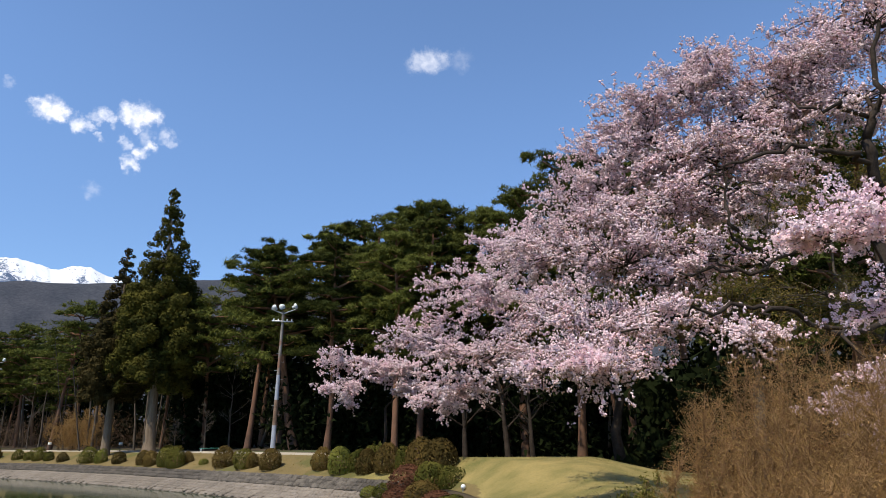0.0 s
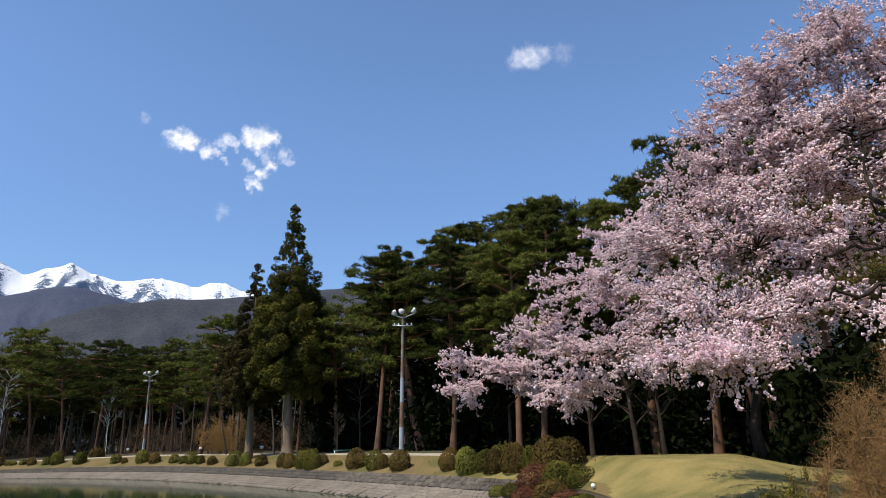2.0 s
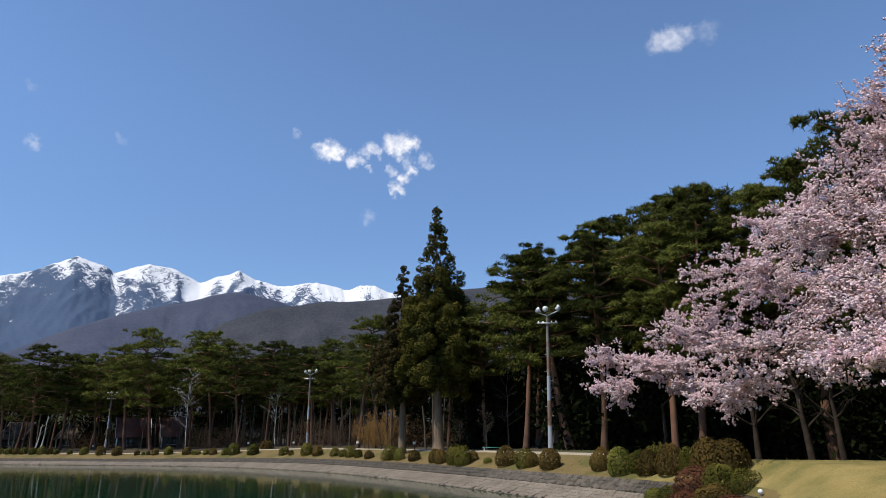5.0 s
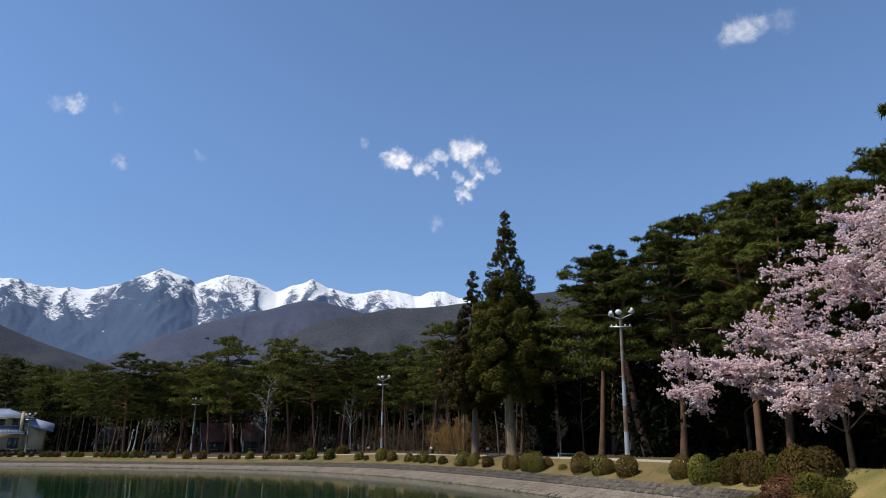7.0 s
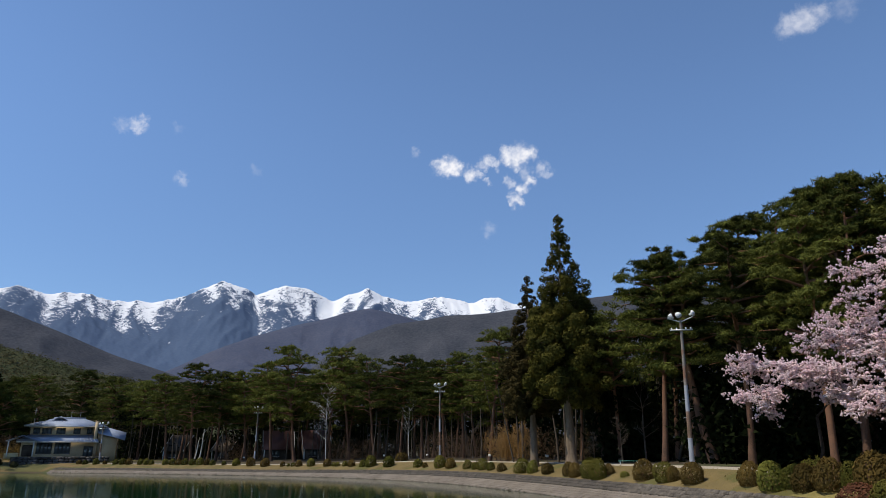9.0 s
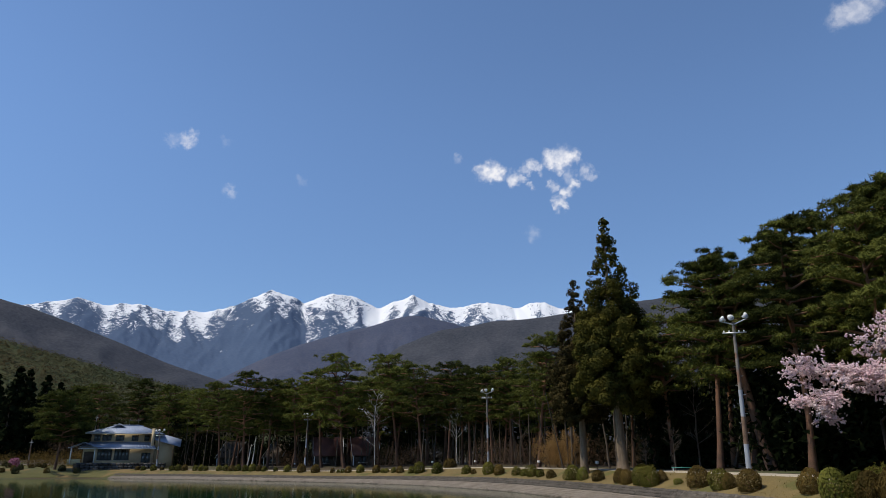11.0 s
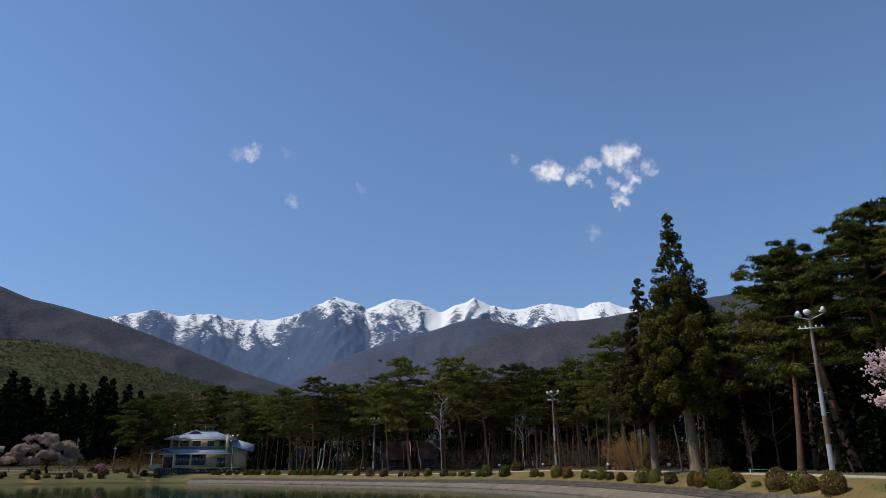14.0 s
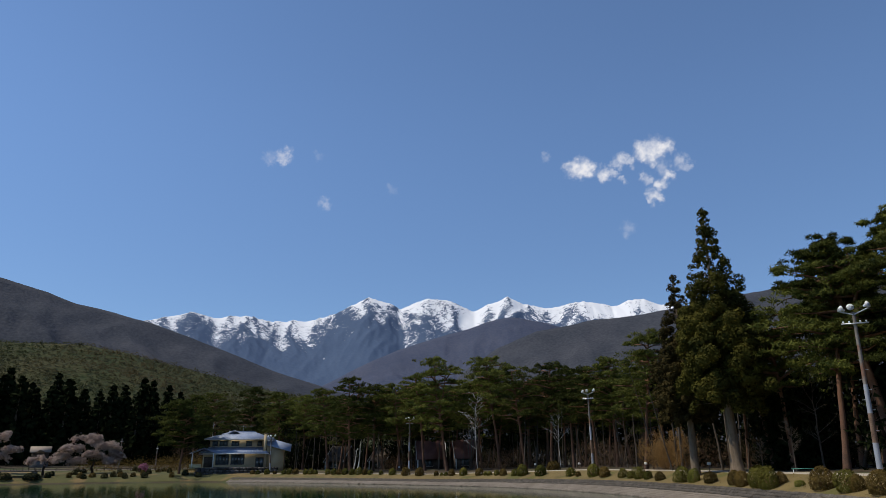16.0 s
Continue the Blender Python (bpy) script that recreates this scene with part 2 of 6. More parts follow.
def mountain_material(name, low, high, scale, snow_from=None, snow_to=None, rock=(0.10, 0.11, 0.14)):
    """Bare woods on the slopes; above snow_from patchy snow that lies thicker on the flatter ground."""
    m = bpy.data.materials.new(name)
    m.use_nodes = True
    n, l = m.node_tree.nodes, m.node_tree.links
    b = n["Principled BSDF"]
    b.inputs["Roughness"].default_value, b.inputs["Specular IOR Level"].default_value = 0.95, 0.1
    g = n.new("ShaderNodeNewGeometry")
    a, f = n.new("ShaderNodeTexNoise"), n.new("ShaderNodeTexNoise")
    a.inputs["Scale"].default_value, a.inputs["Detail"].default_value = scale, 8.0
    f.inputs["Scale"].default_value, f.inputs["Detail"].default_value = scale * 14, 5.0
    l.new(g.outputs["Position"], a.inputs["Vector"])
    l.new(g.outputs["Position"], f.inputs["Vector"])
    blend = n.new("ShaderNodeMix")
    blend.inputs["Factor"].default_value = 0.55
    l.new(a.outputs["Fac"], blend.inputs["A"])
    l.new(f.outputs["Fac"], blend.inputs["B"])
    ramp = n.new("ShaderNodeMapRange")
    ramp.inputs["From Min"].default_value, ramp.inputs["From Max"].default_value = 0.36, 0.64
    l.new(blend.outputs["Result"], ramp.inputs["Value"])
    mix = n.new("ShaderNodeMix")
    mix.data_type = "RGBA"
    mix.inputs["A"].default_value, mix.inputs["B"].default_value = (*low, 1), (*high, 1)
    l.new(ramp.outputs["Result"], mix.inputs["Factor"])
    colour = mix.outputs["Result"]
    if not snow_from:
        relief = n.new("ShaderNodeBump")
        relief.inputs["Strength"].default_value, relief.inputs["Distance"].default_value = 0.28, 0.09 / scale
        l.new(f.outputs["Fac"], relief.inputs["Height"])
        l.new(relief.outputs["Normal"], b.inputs["Normal"])
    if snow_from:
        lie, parts = n.new("ShaderNodeUVMap"), n.new("ShaderNodeSeparateXYZ")
        l.new(lie.outputs["UV"], parts.inputs["Vector"])
        height = n.new("ShaderNodeMapRange")
        height.inputs["From Min"].default_value, height.inputs["From Max"].default_value = snow_from, snow_to
        height.inputs["To Min"].default_value, height.inputs["To Max"].default_value = -0.5, 0.5
        height.clamp = False
        l.new(parts.outputs["Y"], height.inputs["Value"])
        furrow, deep = n.new("ShaderNodeAttribute"), n.new("ShaderNodeMath")
        furrow.attribute_name = "furrow"
        deep.operation = "MULTIPLY_ADD"
        l.new(furrow.outputs["Fac"], deep.inputs[0])
        deep.inputs[1].default_value = -0.85
        l.new(height.outputs["Result"], deep.inputs[2])
        value = deep.outputs["Value"]
        # the streaks wander as they run down
        drift, sway = n.new("ShaderNodeTexNoise"), n.new("ShaderNodeVectorMath")
        drift.inputs["Scale"].default_value, drift.inputs["Detail"].default_value = 26.0, 3.0
        l.new(lie.outputs["UV"], drift.inputs["Vector"])
        sway.operation = "MULTIPLY_ADD"
        l.new(drift.outputs["Color"], sway.inputs[0])
        sway.inputs[1].default_value = (0.05, 0.035, 0)
        l.new(lie.outputs["UV"], sway.inputs[2])
        for size, weight, detail in (((260, 12, 1), 2.0, 4.0), ((80, 9, 1), 1.3, 3.0), ((18, 5, 1), 0.9, 2.0), ((700, 100, 1), 2.7, 3.0)):
            stretch, grain = n.new("ShaderNodeMapping"), n.new("ShaderNodeTexNoise")
            stretch.inputs["Scale"].default_value = size
            grain.inputs["Scale"].default_value, grain.inputs["Detail"].default_value = 1.0, detail
            l.new(sway.outputs["Vector"], stretch.inputs["Vector"])
            l.new(stretch.outputs["Vector"], grain.inputs["Vector"])
            centred, total_snow = n.new("ShaderNodeMath"), n.new("ShaderNodeMath")
            centred.operation, total_snow.operation = "SUBTRACT", "MULTIPLY_ADD"
            centred.inputs[1].default_value = 0.5
            l.new(grain.outputs["Fac"], centred.inputs[0])
            l.new(centred.outputs["Value"], total_snow.inputs[0])
            total_snow.inputs[1].default_value = weight
            l.new(value, total_snow.inputs[2])
            value = total_snow.outputs["Value"]
        up, steep = n.new("ShaderNodeSeparateXYZ"), n.new("ShaderNodeMath")
        l.new(g.outputs["Normal"], up.inputs["Vector"])
        steep.operation = "MULTIPLY_ADD"
        l.new(up.outputs["Z"], steep.inputs[0])
        steep.inputs[1].default_value = 0.8
        l.new(value, steep.inputs[2])
        cut = n.new("ShaderNodeMapRange")
        cut.inputs["From Min"].default_value, cut.inputs["From Max"].default_value = 0.71, 0.87
        l.new(steep.outputs["Value"], cut.inputs["Value"])
        snow = n.new("ShaderNodeMix")
        snow.data_type = "RGBA"
        l.new(cut.outputs["Result"], snow.inputs["Factor"])
        l.new(colour, snow.inputs["A"])
        snow.inputs["B"].default_value = (0.74, 0.75, 0.78, 1)
        colour = snow.outputs["Result"]
    l.new(colour, b.inputs["Base Color"])
    return m


# Range, spur and mixed woods carry distance haze as blue in their base colours.
SNOW_RANGE = mountain_material("snow_and_haze_blue_rock", (0.062, 0.094, 0.160), (0.076, 0.110, 0.178), 0.006, 0.78, 1.0)
BARE_WOODS = mountain_material("hazed_bare_purple_woods", (0.050, 0.062, 0.102), (0.076, 0.084, 0.120), 0.008)
MIXED_WOODS = mountain_material("hazed_bare_and_evergreen_woods", (0.034, 0.040, 0.052), (0.066, 0.068, 0.080), 0.012)
HILL_WOODS = mountain_material("spring_hill_woods", (0.034, 0.048, 0.018), (0.070, 0.064, 0.030), 0.02)

# ---- building helpers ----


def tri_mesh(name, verts, faces, mats, slots=None, smooth=False):
    """A mesh from arrays of corners and triangles."""
    me = bpy.data.meshes.new(name)
    v, f = np.asarray(verts, np.float32), np.asarray(faces, np.int32)
    me.vertices.add(len(v))
    me.vertices.foreach_set("co", v.ravel())
    me.loops.add(f.size)
    me.loops.foreach_set("vertex_index", f.ravel())
    me.polygons.add(len(f))
    me.polygons.foreach_set("loop_start", np.arange(0, f.size, 3, dtype=np.int32))
    for m in mats if isinstance(mats, (list, tuple)) else [mats]:
        me.materials.append(m)
    if slots is not None:
        me.polygons.foreach_set("material_index", np.asarray(slots, np.int32))
    if smooth:
        me.polygons.foreach_set("use_smooth", np.ones(len(f), bool))
    me.update(calc_edges=True)
    return me


class Soup:
    """Gathers triangles from several pieces into one mesh."""

    def __init__(self):
        self.v, self.f, self.n = [], [], 0

    def add(self, verts, faces):
        self.v.append(np.asarray(verts, float))
        self.f.append(np.asarray(faces, np.int64) + self.n)
        self.n += len(verts)

    def mesh(self, name, mat, smooth=False):
        return tri_mesh(name, np.concatenate(self.v), np.concatenate(self.f), mat, None, smooth)


def tube(points, radii, sides=6):
    """A tapered tube along points."""
    p = np.asarray(points, float)
    k = len(p)
    d = np.gradient(p, axis=0)
    d /= np.linalg.norm(d, axis=1)[:, None] + 1e-9
    ref = np.where(np.abs(d[:, 2:3]) > 0.9, np.array([[1.0, 0, 0]]), np.array([[0, 0, 1.0]]))
    u = np.cross(d, ref)
    u /= np.linalg.norm(u, axis=1)[:, None] + 1e-9
    w = np.cross(d, u)
    a = np.arange(sides) / sides * 2 * np.pi
    ring = u[:, None, :] * np.cos(a)[None, :, None] + w[:, None, :] * np.sin(a)[None, :, None]
    v = (p[:, None, :] + ring * np.asarray(radii, float)[:, None, None]).reshape(-1, 3)
    i, j = np.meshgrid(np.arange(k - 1), np.arange(sides), indexing="ij")
    i, j = i.ravel(), j.ravel()
    a0, a1 = i * sides + j, i * sides + (j + 1) % sides
    b0, b1 = a0 + sides, a1 + sides
    f = np.concatenate([np.stack([a0, a1, b1], 1), np.stack([a0, b1, b0], 1)])
    return v, f


def unit(v):
    return v / (np.linalg.norm(v, axis=-1, keepdims=True) + 1e-9)


def blades(rng, at, way, length, width, face=None):
    """A narrow triangle at each point, along its way, turned at random or to a facing."""
    n = len(at)
    side = unit(np.cross(way, rng.normal(size=(n, 3)) if face is None else face)) * (np.broadcast_to(width, (n,))[:, None] / 2)
    tip = at + way * np.broadcast_to(length, (n,))[:, None]
    v = np.stack([at - side, at + side, tip], 1).reshape(-1, 3)
    return v, np.arange(3 * n).reshape(-1, 3)


def petals(rng, at, size, face=None):
    """A small square at each point, turned at random or to a facing."""
    n = len(at)
    f = rng.normal(size=(n, 3)) if face is None else face
    a = unit(np.cross(f, rng.normal(size=(n, 3))))
    b = unit(np.cross(a, f))
    s = np.broadcast_to(size, (n,))[:, None] / 2
    v = np.stack([at - a * s, at + b * s * 0.8, at + a * s, at - b * s * 0.8], 1).reshape(-1, 3)
    q = np.arange(n)[:, None] * 4
    return v, np.concatenate([q + [0, 1, 2], q + [0, 2, 3]])


def part(name, mesh, parent, label=""):
    ob = new(name, mesh)
    ob.parent = parent
    if label:
        tagged(ob, label)
    return ob


def polar(az, d, z=0.0):
    return Vector((-math.sin(radians(az)) * d, math.cos(radians(az)) * d, z))


# ---- the pond's outline and the lie of the land ----
SHORE = [(75, 159), (66, 152), (59.6, 138), (52, 118), (41, 96), (33, 77), (27, 61.5), (22, 51), (16.8, 42.8), (11, 36.5), (5.5, 32), (1.5, 26), (1, 18),
         (6, 9.5), (25, 5.6), (50, 5.2), (80, 6), (98, 12), (105, 30), (104, 60), (98, 95), (88, 135), (82, 152)]


def smooth_loop(points, per):
    """A closed Catmull-Rom curve."""
    p, out = np.array(points), []
    for i in range(len(p)):
        a, b, c, d = p[i - 1], p[i], p[(i + 1) % len(p)], p[(i + 2) % len(p)]
        for t in np.arange(per) / per:
            out.append(0.5 * (2 * b + (c - a) * t + (2 * a - 5 * b + 4 * c - d) * t * t + (3 * b - a - 3 * c + d) * t ** 3))
    return np.array(out)


def even_loop(p, n):
    q = np.vstack([p, p[:1]])
    s = np.concatenate([[0], np.cumsum(np.linalg.norm(np.diff(q, axis=0), axis=1))])
    u = np.linspace(0, s[-1], n, endpoint=False)
    return np.stack([np.interp(u, s, q[:, 0]), np.interp(u, s, q[:, 1])], 1)


SHORE_XY = even_loop(smooth_loop([polar(a, d).xy[:] for a, d in SHORE], 12), 720)
tangent = unit(np.roll(SHORE_XY, -1, 0) - np.roll(SHORE_XY, 1, 0))
OUT = np.stack([-tangent[:, 1], tangent[:, 0]], 1)
if np.mean(np.sum((SHORE_XY - SHORE_XY.mean(0)) * OUT, 1)) < 0:
    OUT = -OUT
for _ in range(6):
    OUT = unit(OUT + np.roll(OUT, 1, 0) + np.roll(OUT, -1, 0))


def rim_height(az, d):
    """Height of the bank's top over the water."""
    near = np.clip((d - 12) / 25, 0, 1)
    far = np.interp(az, [-60, -20, 0, 12, 33, 46, 60, 80, 120], [2.0, 2.1, 2.15, 2.2, 2.2, 1.45, 1.45, 1.5, 1.6])
    return 1.55 + (far - 1.55) * near


def shore_distance(x, y):
    """Signed distance from the waterline, positive on land."""
    x, y = np.atleast_1d(np.asarray(x, float)), np.atleast_1d(np.asarray(y, float))
    out = np.empty(len(x))
    for i in range(0, len(x), 4000):
        dx = x[i:i + 4000, None] - SHORE_XY[None, :, 0]
        dy = y[i:i + 4000, None] - SHORE_XY[None, :, 1]
        k = np.argmin(dx * dx + dy * dy, 1)
        r = np.arange(len(k))
        s = dx[r, k] * OUT[k, 0] + dy[r, k] * OUT[k, 1]
        out[i:i + 4000] = np.sign(s) * np.hypot(dx[r, k], dy[r, k])
    return out


STEPS_S = [-30, -6, 0, 1.3, 2.1, 5.2, 7.8, 9.0]
STEPS_Z = [-2.5, -1.6, 0, 0.29, 0.53, 0.97, 1.0, 1.02]


def ground_z(x, y):
    x, y = np.atleast_1d(np.asarray(x, float)), np.atleast_1d(np.asarray(y, float))
    s, d, az = shore_distance(x, y), np.hypot(x, y), np.degrees(np.arctan2(-x, y))
    rim = rim_height(az, d)
    z = np.where(s < 0, np.interp(s, STEPS_S, STEPS_Z), np.interp(s, STEPS_S, STEPS_Z) * rim)
    back = np.clip(s - 9, 0, None)
    z = z + np.clip(back, 0, 120) * 0.03 * np.clip((az - 58) / 6, 0, 1) * (d > 100)
    knoll = np.clip((9 - az) / 6, 0, 1) * (y > 0)
    z = z + (np.clip(back, 0, 16) * 0.025 * (d > 30) + np.clip(back - 40, 0, 600) * 0.012 * (d > 60)) * (1 - knoll)
    z = np.where((s > 0) & (d > 24) & (d < 37), z + (np.maximum(z, 2.22) - z) * knoll * np.clip((s - 2.3) / 1.7, 0, 1) * np.clip((az + 18) / 6, 0, 1) * np.clip((d - 24) / 4, 0, 1) * np.clip((37 - d) / 3, 0, 1), z)
    # the mound under the cherries: a low crest, falling away into the wood behind and on its far side
    shoulder = np.clip((az + 20) / 7, 0, 1)
    z = z + knoll * np.clip((s - 3) / 5, 0, 1) * ((-0.75 * (1 - shoulder)) * np.exp(-((d - 30.5) / 10.0) ** 2) - 1.4 * np.clip((d - 33) / 12, 0, 1))
    bump = np.sin(x * 0.31 + 1.3) * np.sin(y * 0.27) * 0.06 + np.sin(x * 0.11) * np.sin(y * 0.13 + 2) * 0.12
    return z + bump * np.clip(back / 12, 0, 1)


def gz(x, y):
    return float(ground_z(x, y)[0])


def spot(az, d, sink=0.0):
    """A place on the ground, by bearing and distance from the pan's centre."""
    p = polar(az, d)
    p.z = gz(p.x, p.y) - sink
    return p


def strip(name, offsets, lift, mat, first=0, last=720, closed=True):
    """A band of land between distances from the waterline."""
    idx = np.arange(first, last) % 720
    rows = [np.stack([*(SHORE_XY[idx] + OUT[idx] * s).T, np.zeros(len(idx))], 1) for s in offsets]
    v = np.concatenate(rows)
    v[:, 2] = ground_z(v[:, 0], v[:, 1]) + lift
    n, f = len(idx), []
    i = np.arange(n if closed else n - 1)
    for r in range(len(offsets) - 1):
        a, b = r * n + i, r * n + (i + 1) % n
        f += [np.stack([a, b, b + n], 1), np.stack([a, b + n, a + n], 1)]
    return new(name, tri_mesh(name, v, np.concatenate(f), mat, None, True))


SHORE_AZ = np.degrees(np.arctan2(-SHORE_XY[:, 0], SHORE_XY[:, 1]))
FACED = (int(np.argmax((SHORE_AZ < 62) & (np.arange(720) < 400))), int(np.argmax((SHORE_AZ < 4) & (np.hypot(*SHORE_XY.T) > 20))))

PATH_END = int(np.argmax((SHORE_AZ < 9.5) & (np.hypot(*SHORE_XY.T) > 20)))


def ground_sheet():
    rows, offs = [], [-30, -6, -1, 0, 0.65, 1.3, 1.7, 2.1, 3, 4, 5.2, 6.5, 7.8, 9, 12, 16, 21, 27, 34, 42]
    for s in offs:
        q = SHORE_XY + OUT * s
        if s == -30:
            q = SHORE_XY * 0.55 + np.array([[-38.0, 32.0]]) * 0.45
        rows.append(q)
    edge, mid = rows[-1], SHORE_XY.mean(0)
    for k in range(1, 19):
        u = (k / 18) ** 2.6
        circle = mid + unit(edge - mid) * 4700
        rows.append(edge * (1 - u) + circle * u)
    v = np.concatenate([np.column_stack([q, np.zeros(720)]) for q in rows])
    v[:, 2] = ground_z(v[:, 0], v[:, 1])
    i, f = np.arange(720), []
    for r in range(len(rows) - 1):
        a, b = r * 720 + i, r * 720 + (i + 1) % 720
        f += [np.stack([a, b, b + 720], 1), np.stack([a, b + 720, a + 720], 1)]
    v = np.vstack([v, [[-38.0, 32.0, -2.6]]])
    f.append(np.stack([i, (i + 1) % 720, np.full(720, len(v) - 1)], 1)[:, ::-1])
    return new("ground", tri_mesh("ground", v, np.concatenate(f), SOIL, None, True))


tagged(ground_sheet(), "brown leaf-littered woodland ground around the reservoir", "ground", kind="structure")
tagged(strip("grass_bank", [2.1, 3, 4, 5.2], 0.03, GRASS), "dry yellow spring grass on the sloping bank", "grass bank", kind="structure")
tagged(strip("path", [5.2, 6.5, 7.8], 0.03, PATH, FACED[0], PATH_END, False), "pale gravel path along the top of the bank", "path", kind="structure")

centre = np.array([[-38.0, 32.0]])
pond_v = np.column_stack([np.vstack([SHORE_XY + OUT * 0.25, centre]), np.zeros(721)])
ring = np.arange(720)
pond_f = np.stack([ring, (ring + 1) % 720, np.full(720, 720)], 1)
if (SHORE_XY[1, 0] - SHORE_XY[0, 0]) * (centre[0, 1] - SHORE_XY[0, 1]) - (SHORE_XY[1, 1] - SHORE_XY[0, 1]) * (centre[0, 0] - SHORE_XY[0, 0]) < 0:
    pond_f = pond_f[:, ::-1]
tagged(new("water", tri_mesh("water", pond_v, pond_f, water_mat)), "still dark green reservoir water", "water", kind="structure")

# ---- mountains ----


def ridge(name, crest, base, top, mat, seed, rough=0.12, cols=420, rows=56, bumps=0.004, crag=0.012, grit=0.0, label="", category="mountain", lying=((0, 0.0),), run=(0.9, 0.62)):
    """A mountain flank: crest heights by bearing, worn into gullies and spurs."""
    az0, az1 = crest[-1][0], crest[0][0]
    az = np.linspace(az0, az1, cols)
    ca, ce = np.array([c[0] for c in crest])[::-1], np.array([c[1] for c in crest])[::-1]
    fine = np.linspace(az0, az1, cols * 3)
    el = np.interp(fine, ca, ce)
    kernel = np.hanning(9) / np.hanning(9).sum()
    el = np.convolve(np.pad(el, 4, mode="edge"), kernel, "valid")
    el = np.interp(az, fine, el)
    height = np.tan(np.radians(el)) * top + EYE
    v, furrow = [], []
    for r in range(rows):
        u = r / (rows - 1) * 1.12
        dist = base + (top - base) * u
        for i in range(cols):
            x, y = -math.sin(radians(az[i])) * dist, math.cos(radians(az[i])) * dist
            q = Vector((x * bumps, y * bumps, seed))
            bent = noise.noise_vector(q * 0.45) * 0.9
            across, down = radians(az[i]) * top * bumps, dist * bumps
            gully = noise.ridged_multi_fractal(Vector((across * run[0], down * run[1], seed)) + bent, 1.05, 2.3, 8, 1.0, 2.0) - 1.05
            if grit:
                gully += grit * (noise.ridged_multi_fractal(Vector((across * 3.6, down * 2.4, seed + 4)) + bent * 2, 0.9, 2.2, 4, 1.0, 2.0) - 1.0)
            broad = noise.noise(Vector((across * 0.33, down * 0.3, seed + 9)) + bent)
            shape = u ** 1.2 if u <= 1 else 1 - (u - 1) * 2.5
            worn = 1 + rough * (gully * 0.8 + broad * 0.45) * 4 * min(u, 1) * max(0.0, 1 - min(u, 1)) + crag * gully * max(0.0, min(1.0, (u - 0.5) * 2))
            v.append((x, y, max(-5.0, height[i] * shape * worn)))
            furrow.append(gully)
    i, j = np.meshgrid(np.arange(rows - 1), np.arange(cols - 1), indexing="ij")
    a = (i * cols + j).ravel()
    f = np.concatenate([np.stack([a, a + cols + 1, a + 1], 1), np.stack([a, a + cols, a + cols + 1], 1)])
    me = tri_mesh(name, v, f, mat, None, True)
    me.attributes.new("furrow", "FLOAT", "POINT").data.foreach_set("value", np.array(furrow, np.float32))
    lie = me.uv_layers.new(name="lie")
    corner = np.empty(len(me.loops), np.int32)
    me.loops.foreach_get("vertex_index", corner)
    lie.data.foreach_set("uv", np.column_stack([corner % cols / cols * (az1 - az0) / 60, corner // cols / (rows - 1) * 1.12 + np.interp(az[corner % cols], [q[0] for q in lying], [q[1] for q in lying])]).astype(np.float32).ravel())
    return tagged(new(name, me), label, category, kind="structure")


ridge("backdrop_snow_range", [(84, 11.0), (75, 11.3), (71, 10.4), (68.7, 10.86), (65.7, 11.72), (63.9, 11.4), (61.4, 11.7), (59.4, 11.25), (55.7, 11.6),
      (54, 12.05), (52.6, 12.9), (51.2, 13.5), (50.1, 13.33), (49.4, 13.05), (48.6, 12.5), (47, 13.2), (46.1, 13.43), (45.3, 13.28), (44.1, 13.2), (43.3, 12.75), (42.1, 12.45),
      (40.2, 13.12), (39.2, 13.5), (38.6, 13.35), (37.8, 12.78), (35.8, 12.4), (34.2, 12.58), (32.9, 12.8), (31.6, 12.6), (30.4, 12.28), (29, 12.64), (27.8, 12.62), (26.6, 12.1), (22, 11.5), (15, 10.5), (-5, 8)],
      2700, 4200, SNOW_RANGE, 3.0, 0.022, 760, 104, 0.0052, 0.014, 0.18, "far alpine range, snowy crests over rock tinted blue for haze", "mountain range",
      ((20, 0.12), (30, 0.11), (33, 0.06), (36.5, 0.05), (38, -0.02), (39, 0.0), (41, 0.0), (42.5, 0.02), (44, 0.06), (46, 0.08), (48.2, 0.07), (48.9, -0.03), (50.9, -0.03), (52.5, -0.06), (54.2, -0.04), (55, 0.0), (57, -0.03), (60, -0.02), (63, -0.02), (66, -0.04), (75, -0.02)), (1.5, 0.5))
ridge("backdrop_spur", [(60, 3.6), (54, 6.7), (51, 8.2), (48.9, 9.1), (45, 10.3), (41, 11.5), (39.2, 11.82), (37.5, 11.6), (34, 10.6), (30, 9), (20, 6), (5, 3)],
      1900, 2800, BARE_WOODS, 11.0, 0.12, 300, 44, 0.005, 0.006, 0.08, "bare purple-brown wooded mountain spur, tinted blue for haze")
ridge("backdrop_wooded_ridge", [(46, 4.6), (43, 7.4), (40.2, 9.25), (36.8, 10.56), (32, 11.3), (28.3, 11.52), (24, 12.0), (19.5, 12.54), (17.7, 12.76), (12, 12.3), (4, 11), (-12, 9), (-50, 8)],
      1100, 1700, MIXED_WOODS, 23.0, 0.08, 320, 44, 0.007, 0.005, 0.1, "brown mountainside of bare and evergreen woods, tinted blue for haze")
